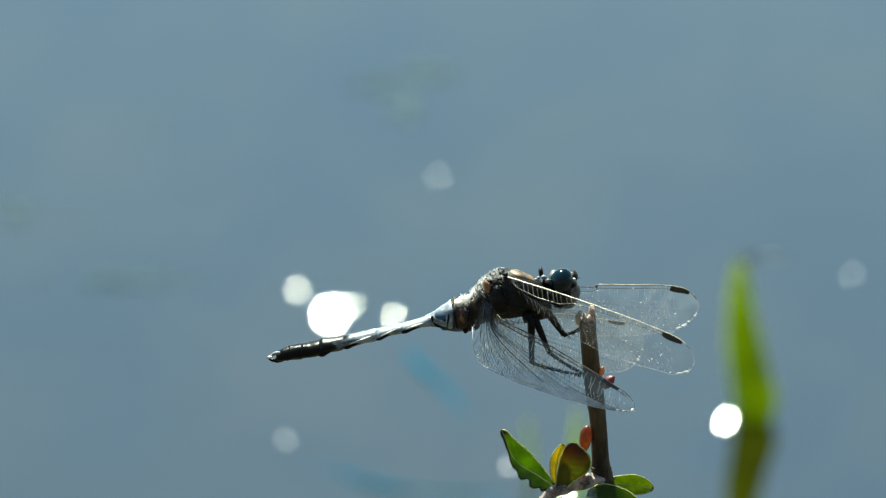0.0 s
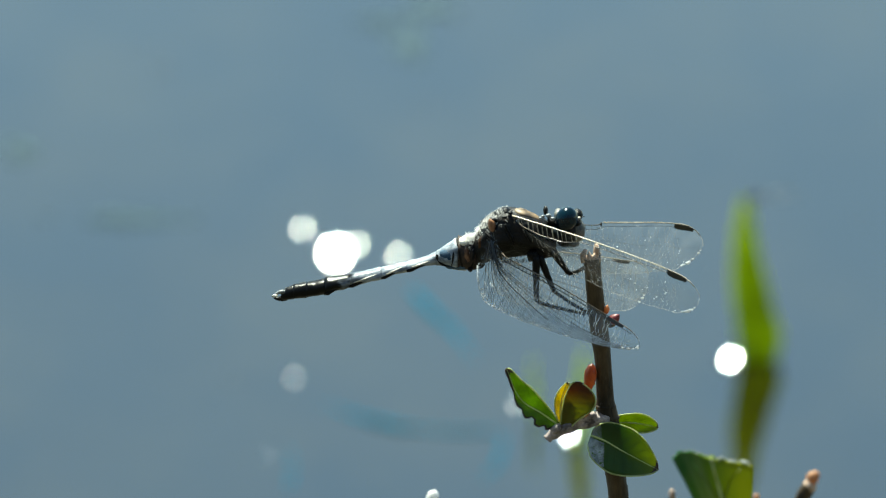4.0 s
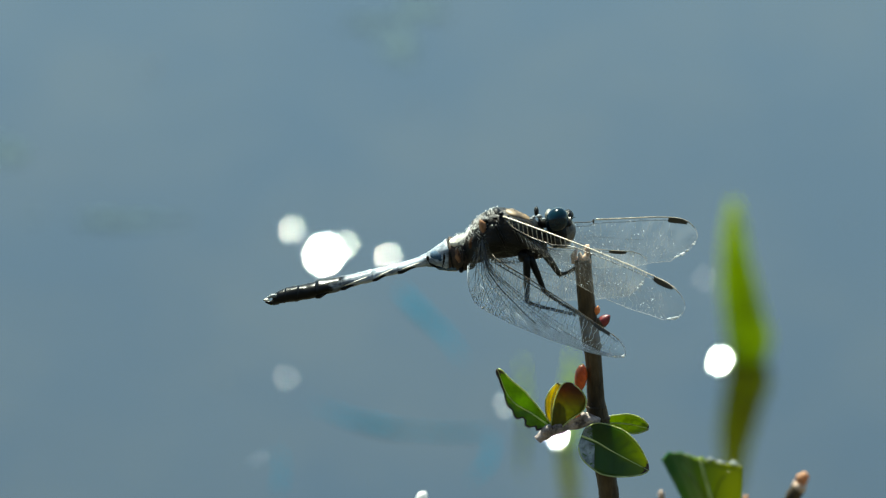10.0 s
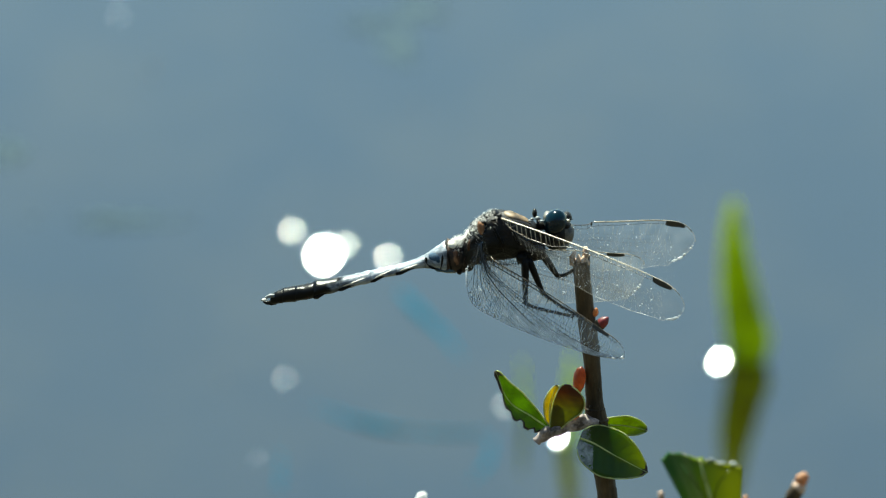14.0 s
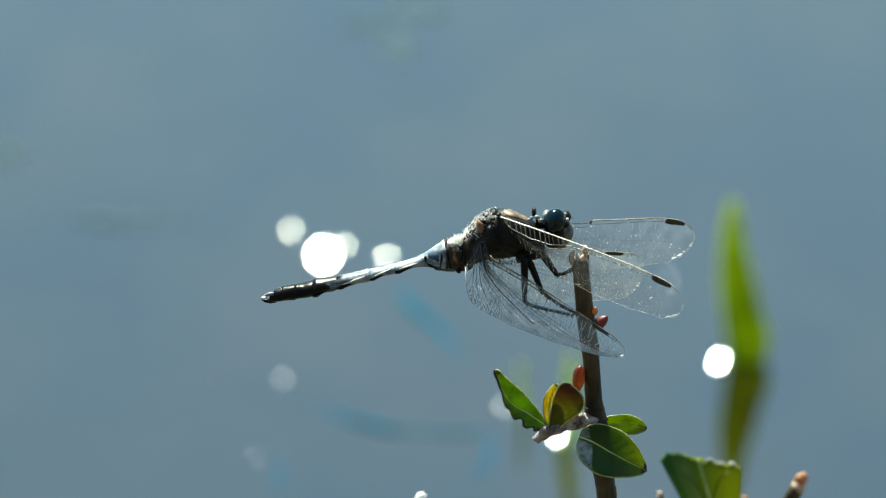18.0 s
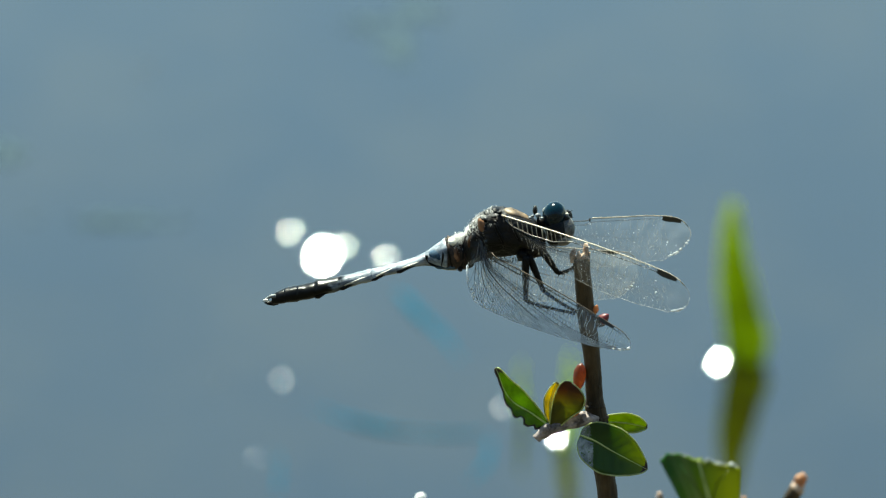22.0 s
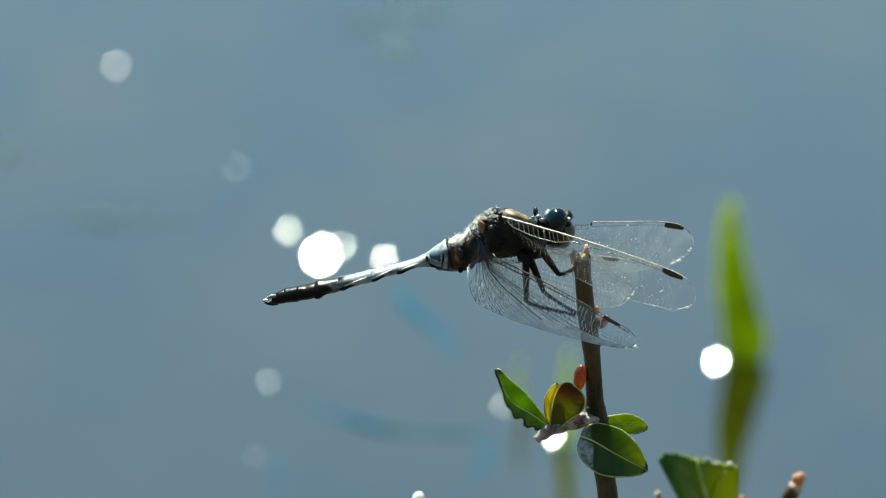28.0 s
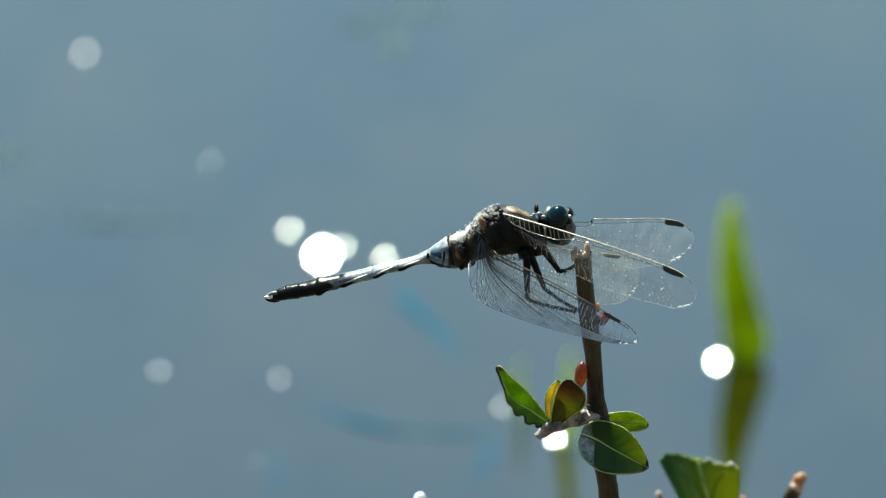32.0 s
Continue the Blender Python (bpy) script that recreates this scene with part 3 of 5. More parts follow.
# wings
def wing(label, root, end, chord, hind, seed, broad=False):
    """A veined wing: root and end of its leading edge, and its chord, as grid triples."""
    rng = random.Random(seed)
    o, span, c = grid(*root), grid(*end) - grid(*root), grid(*chord)
    lift = span.cross(c).normalized()

    def lead(s):
        e = max(0.0, (s - 0.88) / 0.12)
        bow = (0.05 if "far fore" in label else -0.045) * math.sin(math.pi * min(1, s / 0.86))
        if "far fore" in label:
            bow += 0.06 * max(0.0, min(1.0, (0.455 - s) / 0.03)) * min(1.0, s / 0.2)
        bow += (0.0 if hind else 0.16 if "far" in label else 0.07) * max(0.0, (s - 0.7) / 0.3) ** 2
        if hind and not broad:
            bow -= 0.42 * max(0.0, 1 - s / 0.13) ** 1.5
        return bow + (0.24 if hind else 0.36) * (1 - math.sqrt(max(0, 1 - e * e)))

    def width(s):
        if hind and not broad:
            full = np.interp(s, (0, 0.04, 0.1, 0.2, 0.35, 0.5, 0.6, 0.8, 0.9, 0.96, 1), (0.84, 0.98, 1.02, 1.04, 1.0, 0.9, 0.82, 0.6, 0.46, 0.36, 0.26))
        else:
            full = np.interp(s, (0, 0.05, 0.15, 0.3, 0.5, 0.7, 0.84), (0.4, 0.7, 0.95, 1.05, 1.05, 1.0, 0.92) if broad else (0.06, 0.3, 0.62, 0.9, 1.06, 1.05, 0.96))
            e = max(0.0, (s - 0.84) / 0.16)
            full *= 0.38 + 0.62 * math.sqrt(max(0, 1 - e * e))
        return max(0.0, float(full) - lead(s) * (s > 0.88))

    def at(s, f, h=0.0):
        pleat = 0.02 * math.sin(f * 9.0) * (1 - s) * width(s)
        return o + span * s + c * (lead(s) + width(s) * f) + lift * (pleat * c.length + h)

    def rail(s):
        """The second rail of the ladder along the leading edge, as a share of the width."""
        gap = np.interp(s, (0, 0.15, 0.27, 0.37, 1), (9, 7, 7, 6, 5) if hind else (11, 20, 20, 9, 6))
        return float(gap) * U / c.length / max(0.3, width(s))

    bm = bmesh.new()
    cols, rows = 44, 12
    vs = [[bm.verts.new(at(min(0.9995, 1 - (1 - i / cols) ** 1.35), j / rows)) for j in range(rows + 1)] for i in range(cols + 1)]
    for i in range(cols):
        for j in range(rows):
            bm.faces.new((vs[i][j], vs[i + 1][j], vs[i + 1][j + 1], vs[i][j + 1]))
    w = part("wing", bm, MEMBRANE_HIND if "near hind" in label else MEMBRANE, fly, label, joint=o)

    def line(bm, pts, r):
        tube(pts, r, 4, bm)

    # leading edge, tan, painted paler as if it catches the light
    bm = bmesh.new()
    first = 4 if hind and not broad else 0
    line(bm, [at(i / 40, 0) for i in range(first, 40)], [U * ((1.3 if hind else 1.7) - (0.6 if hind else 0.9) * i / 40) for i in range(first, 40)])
    if "far fore" in label:
        # darker and thinner before the notch
        bm.free()
        bm = bmesh.new()
        line(bm, [at(0.01 + 0.44 * i / 20, 0) for i in range(21)], 0.8 * U)
        part("leading_vein", bm, BROWN_VEIN, w, "brown inner leading vein")
        bm = bmesh.new()
        line(bm, [at(0.455 + 0.52 * i / 30, 0) for i in range(31)], [U * (1.35 - 0.5 * i / 30) for i in range(31)])
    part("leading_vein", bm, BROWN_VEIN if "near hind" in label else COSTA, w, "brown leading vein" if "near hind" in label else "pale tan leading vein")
    bm = bmesh.new()
    line(bm, [at(i / 40, rail(i / 40)) for i in range(first + 1, 38)], [U * (1.1 - 0.6 * i / 40) * (0.5 if "far" in label else 1) for i in range(first + 1, 38)])
    part("second_vein", bm, VEIN, w)
    if "near fore" in label:
        bm = bmesh.new()
        line(bm, [at(0.02 + 0.36 * i / 24, rail(0.02 + 0.36 * i / 24), 0.3 * U) for i in range(25)], [U * (1.25 - 0.5 * i / 24) for i in range(25)])
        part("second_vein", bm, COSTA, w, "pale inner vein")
    bm = bmesh.new()
    for i in range(first + 1, 36):
        s = i / 38 + rng.uniform(-0.006, 0.006)
        line(bm, [at(s, 0.0), at(s + 0.006, rail(s + 0.006))], (0.5 if s > 0.35 else rng.uniform(0.45, 0.95) if "near fore" in label else 0.7) * (0.45 if "far" in label else 1) * U)
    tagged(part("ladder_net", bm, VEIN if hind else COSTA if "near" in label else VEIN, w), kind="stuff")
    # fan of long veins
    ends = [1.9, 1.42, 1.14, 0.94, 0.8, 0.67, 0.56, 0.46, 0.36, 0.27, 0.18, 0.11] if hind else [5.0, 3.1, 2.3, 1.85, 1.55, 1.34, 1.2, 1.06, 0.94, 0.83, 0.72, 0.6, 0.48, 0.36]

    def fan(k, s):
        """How far down the wing vein k runs at s: each sweeps from the root to its own end on the margin."""
        if k < 0:
            return rail(s)
        if k >= len(ends):
            return 1.0
        f = rail(s) + (1 - rail(s)) * (s / ends[k]) ** (0.8 if hind else 0.75)
        return min(1.0, f + 0.008 * math.sin(s * 26 + k * 1.7))

    for k, stop in enumerate(ends):
        stop = min(stop, 0.985)
        bm = bmesh.new()
        last = 18 if hind and not broad and k > 2 else 25
        line(bm, [at(0.012 + (stop - 0.012) * i / 24, fan(k, 0.012 + (stop - 0.012) * i / 24)) for i in range(last)], [U * ((1.5 if k in (2, 5) else 0.75) - (1.05 if k in (2, 5) else 0.5) * i / 24) * (1 if hind else 0.6) for i in range(last)])
        part("long_vein", bm, VEIN if hind and not broad and k % 2 else FINE_VEIN, w)
        if hind and not broad and k > 2:
            # painted pale, as if sunlit, where it runs out to the margin
            bm = bmesh.new()
            line(bm, [at(stop * (0.66 + 0.34 * i / 10), fan(k, stop * (0.66 + 0.34 * i / 10))) for i in range(11)], [U * (0.45 + 0.03 * i) for i in range(11)])
            part("vein_end", bm, PAINTED_LIT_VEIN, w, "end of a long vein painted pale as if sunlit")
    if hind:
        # short veins that split the cells towards the margin
        bm = bmesh.new()
        for k in range(len(ends) - 1):
            for q in (0.33, 0.67):
                e = min(0.97, ends[k] + (ends[k + 1] - ends[k]) * q)
                s0 = e * (0.5 if k % 2 else 0.62)
                if ends[k + 1] > 0.95:
                    continue
                pts = []
                for i in range(9):
                    s = s0 + (e - s0) * i / 8
                    pts.append(at(s, min(1.0, fan(k, s) * (1 - q) + fan(k + 1, s) * q + 0.006 * math.sin(9 * i + k))))
                line(bm, pts, (0.3 if broad else 0.62) * U)
        tagged(part("vein_net", bm, FINE_VEIN if broad else PAINTED_LIT_VEIN, w, "short pale branch veins"), kind="stuff")
    # margin, from the root round the trailing edge
    bm = bmesh.new()
    if hind:
        line(bm, [at(0.004, 0.88 + i * 0.012) for i in range(11)], 0.35 * U)
    line(bm, [at(min(0.999, 1 - (1 - i / 40) ** 1.5), 1.0) for i in range(0 if hind else 9, 41)], (0.6 if hind and not broad else 0.36) * U)
    line(bm, [at(0.9 + 0.0995 * i / 14, 0) for i in range(15)], 0.6 * U)
    part("margin_vein", bm, PAINTED_LIT_VEIN if "near hind" in label else THIN_VEIN, w)
    # net of cross veins, dark near the root of the hindwing and clear beyond; on the near hindwing painted as sunlit
    inner, outer = bmesh.new(), bmesh.new()
    for k in range(-1, len(ends)):
        step = (0.018 if hind else 0.026) if k > 0 else 0.03
        s = 0.04 + rng.random() * step
        while s < (0.93 if hind else 0.88):
            e = min(0.98, s + rng.uniform(-0.5, 0.6) * step)
            dark = hind and not broad and s < 0.16
            f0, f1 = fan(k, s), fan(k + 1, e)
            if f1 - f0 > 0.03:
                n = max(1, round((f1 - f0) / 0.09))
                pts = [at(s + (e - s) * q / n + rng.uniform(-0.12, 0.12) * step * (0 < q < n), f0 + (f1 - f0) * q / n) for q in range(n + 1)]
                line(inner if dark else outer, pts, (0.3 if dark else 0.34 if broad else 0.46 if hind else 0.22) * U)
            s += step * rng.uniform(0.6, 1.5)
    if inner.verts:
        tagged(part("vein_net", inner, VEIN, w), kind="stuff")
    tagged(part("vein_net", outer, PAINTED_LIT_VEIN if "near hind" in label else THIN_VEIN, w), kind="stuff")
    # dark spot near the tip
    spot_s = 0.775 if hind else 0.835
    bm = bmesh.new()
    for h in (-1.1 * U, 1.1 * U):
        n = 8
        a = [bm.verts.new(at(spot_s + 0.1 * i / n, 0.0, h)) for i in range(n + 1)]
        b = [bm.verts.new(at(spot_s - 0.004 + 0.1 * i / n, (7 if hind else 11.5) * U / c.length / width(spot_s) * (0.3 + 0.7 * math.sin(math.pi * (0.08 + 0.86 * i / n)) ** 0.3), h)) for i in range(n + 1)]
        for i in range(n):
            bm.faces.new((a[i], a[i + 1], b[i + 1], b[i]))
    part("wing_spot", bm, STIGMA, w, "black spot")
    if "far fore" in label:
        part("nodus", ball(at(0.445, 0.02), X * 1.6, Y * 1.6, Z * 4.5, None, 8, 6), VEIN, w, "dark notch in the leading edge")
    # white specks put on to imitate the wing's sparkle
    bm = bmesh.new()
    for _ in range(45):
        p = at(rng.uniform(0.3, 0.96), rng.random() ** 1.3, 0.3 * U)
        r = U * rng.uniform(0.4, 1.0)
        ball(p, Vector((r * rng.uniform(0.8, 1.8), 0, 0)), Vector((0, r * 0.6, 0)), Vector((0, 0, r)), bm, 5, 3)
    tagged(part("sparkle_speck", bm, DROP, w, "white specks"), kind="stuff")
    # torn, shining flecks along the tip
    bm = bmesh.new()
    for i in range(3 if hind else 7):
        s = 0.9 + 0.09 * rng.random()
        p = at(s, 0.97 + 0.03 * rng.random())
        r = U * rng.uniform(0.9, 2.4)
        ball(p, Vector((r * 1.5, 0, 0)), Vector((0, r, 0)), Vector((0, 0, r)), bm, 8, 5)
    for s, r in () if hind else ((0.93, 3.0), (0.955, 2.2), (0.9, 1.8)):
        p = at(s, 0.99)
        ball(p, Vector((r * 1.4 * U, 0, 0)), Vector((0, r * U, 0)), Vector((0, 0, r * 0.8 * U)), bm, 8, 5)
    if hind and not broad:
        # white strokes stand in for sunlit veins along the root margin
        for _ in range(150):
            p, r = at(0.01 + 0.5 * rng.random() ** 1.4, 0.86 + 0.14 * rng.random() ** 0.5), U * rng.uniform(0.4, 1.1)
            ball(p, Vector((r * 0.8, 0, 0)), Vector((0, r * 0.6, 0)), Vector((0.3 * r, 0, r * rng.uniform(1, 2.6))), bm, 6, 4)
        for f, r in ((0.85, 2.8), (0.6, 1.5)):
            ball(at(0.992, f), Vector((r * 1.3 * U, 0, 0)), Vector((0, r * U, 0)), Vector((0, 0, r * U)), bm, 8, 5)
    tagged(part("torn_edge", bm, DROP, w, "shining torn wing edge"), kind="stuff")
    return w


WING_FF = wing("clear far forewing", (6, 41, 18), (347, 34, 240), (-12, -86, 22), False, 1)
WING_NF = wing("clear near forewing", (-2, 45, -42), (323, -67, -235), (4, -75, -10), False, 2)
WING_NH = wing("clear near hindwing", (-50, -10, -44), (228, -168, -200), (-34, -78, -20), True, 3)
WING_FH = wing("clear far hindwing", (-45, -12, 20), (245, -38, 200), (-8, -98, 25), True, 4, True)

# ---- the broken twig ----
TWIG_FOOT = Vector((spot(352, 0).x, 0.0, 0.03))
twig = thing("broken_twig", TWIG_FOOT, "brown broken twig with small green leaves and red buds", "twig")


def here(u, v, d=0.0):
    return spot(u, v, d) - TWIG_FOOT


def leaf(parent, base, tip, half, mat, label, bend=0.0, fold=0.25, face=(0, -1, 0.35), ragged=0.0, seed=0, dry=True, thick=0.00012, blunt=0.8, ribbed=True, glare=0, widest=0.85, line=None, sides=None, withered=0.1):
    """A pointed leaf of two halves folded at the midrib; face: the way its upper side looks. line: a bent midrib; withered: the dry share of its length; sides: the half widths, in grid units, of its two halves along it."""
    rng = random.Random(seed)
    along = tip - base
    nrm = Vector(face) - along * (Vector(face).dot(along) / along.length_squared)
    nrm.normalize()
    side = along.normalized().cross(nrm)
    n, m = 44, 6
    spine = curve(line, 8) if line else None
    bite = [rng.random() for _ in range(n + 1)]

    def pt(s, f, lift=0.0):
        if spine:
            s = min(max(s, 0.0), 1.0)
            at = s * (len(spine) - 1)
            k = min(int(at), len(spine) - 2)
            way = (spine[min(k + 3, len(spine) - 1)] - spine[max(k - 2, 0)]).normalized()
            table = tuple(zip(*sides[f < 0]))
            w = U * sum(float(np.interp(s + q, *table)) for q in ((0,) if ragged and f < 0 else (-0.07, -0.035, 0, 0.035, 0.07))) / (1 if ragged and f < 0 else 5)
            w *= min(1.0, (1 - s) * 18 + 0.05)
            if ragged and f < 0 and s < 0.7:
                w *= 1 - ragged * (0.5 + 0.5 * noise.noise(Vector((s * 17, seed, 0)))) * (0.3 + 0.7 * bite[int(s * n)])
            return spine[k].lerp(spine[k + 1], at - k) + way.cross(nrm).normalized() * (w * f) + nrm * (fold * abs(f) ** 1.4 * w + lift + 0.5 * U * math.sin(s * 14 + f * 3) + 1.3 * U * (abs(math.sin(math.pi * (s * 8 - 1.3 * abs(f)))) - 0.6) * 4 * abs(f) * (1 - abs(f)) * min(1.0, w / (20 * U)))
        w = half * (math.sin(math.pi * min(1, s * 0.97 + 0.03) ** widest) ** blunt) * (1.0 if s < 0.97 else 0.6)
        if ragged and f < 0 and 0.12 < s < 0.85:
            w *= 1 - ragged * (0.25 + 0.75 * abs(math.sin(s * 37 + seed)) * bite[int(s * n)])
        return base + along * s + side * (w * f) + nrm * (fold * abs(f) ** 1.4 * w + bend * along.length * (s * s) * -1 + lift + 0.03 * half * math.sin(s * 14 + f * 3))

    bm = bmesh.new()
    skins = []
    for lift in (0.0, -thick):
        vs = [[bm.verts.new(pt(i / n, j / m - 1, lift)) for j in range(2 * m + 1)] for i in range(n + 1)]
        skins.append(vs)
        for i in range(n):
            for j in range(2 * m):
                bm.faces.new((vs[i][j], vs[i + 1][j], vs[i + 1][j + 1], vs[i][j + 1]))
    a, b = skins
    for i in range(n):
        for j in (0, 2 * m):
            bm.faces.new((a[i][j], b[i][j], b[i + 1][j], a[i + 1][j]))
    ob = part("leaf", bm, mat, parent, label)
    if ribbed:
        part("midrib", tube([pt(i / n, 0, 0.2 * U) for i in range(n + 1)], [U * (1.9 - 1.4 * i / n) for i in range(n + 1)], 6), RIB, ob)
    bm = bmesh.new()
    for k in range(7 if ribbed else 0):
        for sgn in (-1, 1):
            s0 = 0.1 + 0.11 * k + 0.02 * rng.random()
            reach = 0.8 if ragged and sgn < 0 else 0.93
            tube([pt(min(0.97, s0 + 0.16 * q ** 1.3), sgn * reach * q, 0.1 * U) for q in (0.0, 0.25, 0.5, 0.75, 1.0)], [0.2 * U, 0.18 * U, 0.15 * U, 0.12 * U, 0.08 * U], 4, bm)
    if ribbed:
        tagged(part("side_vein", bm, mat, ob), kind="stuff")
    # pale tubes along the edges imitate the sun's rim light
    part("rim_light_edge", tube([pt(i / n, 1.0) for i in range(1, n)], 1.35 * U, 5), RIM_LIGHT_AND_RIB, ob)
    if not ragged:
        part("rim_light_edge", tube([pt(i / n, -1.0, 0.5 * U) for i in range(1, n - 2)], 1.15 * U, 5), RIM_LIGHT_AND_RIB, ob)
    # pale specks paint the sunlit glare near the leaf's base
    if glare:
        bm = bmesh.new()
        for _ in range(glare):
            low = rng.random() < 0.85
            f = rng.uniform(0.12, 0.97) if low else -rng.uniform(0.05, 0.97)
            s = rng.uniform(0.015, (0.22 + 0.2 * f) if low else 0.2 + 0.1 * f)
            p, r = pt(s, f, 0.4 * U), U * (rng.uniform(0.35, 1.15) if low else rng.uniform(0.25, 0.6))
            if low and noise.noise(p * 2200) < -0.36:
                continue
            ball(p, Vector((r * rng.uniform(0.7, 1.4), 0, 0)), Vector((0, r * 0.4, 0)), Vector((0, 0, r)), bm, 5, 3)
        tagged(part("glare", bm, GLARE_AND_FRAY, ob, "pale grey specks painted as sunlit glare"), kind="stuff")
    if dry:
        bm = bmesh.new()
        rows = [[bm.verts.new(pt(1 - withered * (1 - i / 4) * (0.8 + 0.2 * math.cos(j * 2.3)), j / 3, 0.5 * U)) for j in range(-3, 4)] for i in range(5)]
        for p, q in zip(rows, rows[1:]):
            for j in range(6):
                bm.faces.new((p[j], q[j], q[j + 1], p[j + 1]))
        part("dry_tip", bm, LEAF_RIM, ob, "dry dark tip")
        bm = bmesh.new()
        tube([pt(i / n, -1.0) for i in range(2, n + 1)], [(1.7 if ragged else 0.7) * U * (0.6 + 0.8 * bite[i]) for i in range(2, n + 1)], 5, bm)
        part("dry_edge", bm, LEAF_RIM, ob)
    return ob


def flush_and_light(mat, low, high, tone, shine, axis="Z"):
    """Turns a leaf from its own colour to another tone along an axis, with the tones of light through it: a real flush
    on the olive leaf, painted light and shade on the others.
    """
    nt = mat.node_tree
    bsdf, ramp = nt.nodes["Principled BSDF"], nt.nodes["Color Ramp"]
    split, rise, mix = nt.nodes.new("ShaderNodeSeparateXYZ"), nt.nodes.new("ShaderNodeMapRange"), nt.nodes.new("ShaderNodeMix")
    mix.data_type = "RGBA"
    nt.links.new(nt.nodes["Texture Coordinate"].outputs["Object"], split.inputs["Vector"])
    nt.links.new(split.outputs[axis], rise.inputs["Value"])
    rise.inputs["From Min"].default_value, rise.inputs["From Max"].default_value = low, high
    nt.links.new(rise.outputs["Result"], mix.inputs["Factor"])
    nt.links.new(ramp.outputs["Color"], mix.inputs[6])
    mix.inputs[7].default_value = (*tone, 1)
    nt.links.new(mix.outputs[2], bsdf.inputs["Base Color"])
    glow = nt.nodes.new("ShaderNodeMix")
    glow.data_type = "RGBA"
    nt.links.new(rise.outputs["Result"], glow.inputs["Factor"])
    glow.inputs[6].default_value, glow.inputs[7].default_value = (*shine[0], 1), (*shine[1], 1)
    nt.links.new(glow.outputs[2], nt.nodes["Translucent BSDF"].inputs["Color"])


stem_line = curve([Vector((0, 0, 0)), here(352, -2600), here(350, -1900), here(344, -1300), here(334, -900), here(322, -680), here(312, -540), here(304, -441), here(300, -409), here(294, -379), here(288, -330), here(284, -300),
                   here(281, -280), here(279, -255), here(276, -205), here(271, -159), here(264, -109), here(259, -60), here(257, -39), here(255, -14)], 6)
stem_r = []
for p in stem_line:
    v = (p.z + TWIG_FOOT.z - CENTRE.z) * CT / U
    stem_r.append(U * float(np.interp(v, (-3400, -441, -379, -335, -308, -290, -262, -205, -159, -109, -60, -36, -14), (19, 18, 17.5, 17.5, 20, 19.5, 15.4, 14.6, 16, 16, 15, 14.8, 16))))
stem = part("stem", tube(stem_line, stem_r, 24, None, 0.045, 3.0), BARK, twig, "brown bark stem")
rng = random.Random(8)
for k in range(11):
    a = k * 2.4
    foot = here(256 + 11 * math.cos(a), -20, 11 * math.sin(a))
    top = foot + grid(rng.uniform(-4, 5), rng.uniform(7, 22), rng.uniform(-4, 4))
    part("splinter", tube([foot, foot.lerp(top, 0.6) + X * rng.uniform(-2, 2), top], [4.6 * U, 3.8 * U, 1.6 * U], 6, None, 0.3, k), WOOD if k % 3 else BARK, stem, "pale torn splinter" if k % 3 else "")
part("splinter", tube([here(240, -22, -4), here(239, -8, -4), here(244, 2, -4)], [5 * U, 5.5 * U, 3 * U], 7, None, 0.3, 20), WOOD, stem, "pale torn splinter")
part("splinter", tube([here(262, -16, -4), here(264, 2, -4), here(263, 11, -4)], [5 * U, 5 * U, 3.5 * U], 7, None, 0.3, 21), WOOD, stem, "pale torn splinter")


for k in range(26):
    # small raised pores in the bark
    v = -30 - 15.6 * k - rng.uniform(0, 9)
    i = min(range(len(stem_line)), key=lambda q: abs((stem_line[q].z + TWIG_FOOT.z - CENTRE.z) * CT / U - v))
    a = rng.uniform(math.pi, 2 * math.pi)
    out = Vector((math.cos(a), math.sin(a), 0))
    r = U * rng.uniform(1.2, 2.6)
    part("bark_pore", ball(stem_line[i] + out * stem_r[i] * 0.97, Vector((0, 0, r * rng.uniform(1.2, 2.2))), out * r * 0.6, out.cross(Vector((0, 0, 1))) * r, None, 8, 6, 0.3), BARK, stem)
for v, h in ((-296, 21.5), (-278, 18.5), (-166, 17)):
    i = min(range(len(stem_line)), key=lambda q: abs((stem_line[q].z + TWIG_FOOT.z - CENTRE.z) * CT / U - v))
    part("growth_ring", loft([(stem_line[i] + Z * q, X * (h + e), Y * (h + e)) for q, e in ((-3, -2.5), (-1, 0), (1.5, 0.2), (4, -2.5))], None, 20, 0.12, v), BARK, stem, "raised ring in the bark")


def bud(parent, base, tip, r, mat, label):
    p = [base.lerp(tip, s) for s in (0, 0.2, 0.45, 0.7, 0.9, 1)]
    ob = part("bud", tube(p, [r * k for k in ((0.5, 0.85, 1.0, 0.95, 0.6, 0.15) if mat == EMBER else (0.55, 0.9, 1.0, 0.8, 0.4, 0.1))], 12, None, 0.12, r * 1e5), mat, parent, label)
    if mat == BUD:
        part("bud_scale", tube([base, base.lerp(tip, 0.25), base.lerp(tip, 0.42)], [r * 0.75, r * 1.08, r * 0.9], 12, None, 0.15, r * 2e5), BARK, ob)
    return ob


bud(twig, here(284, -132, -16), here(304, -114, -20), 10 * U, BUD, "dark red bud")
bud(twig, here(280, -112, -6), here(283, -97, -8), 5.5 * U, PINK, "small orange bud")
bud(twig, here(250, -246, -12), here(256, -201, -14), 11 * U, EMBER, "orange-red swelling bud")
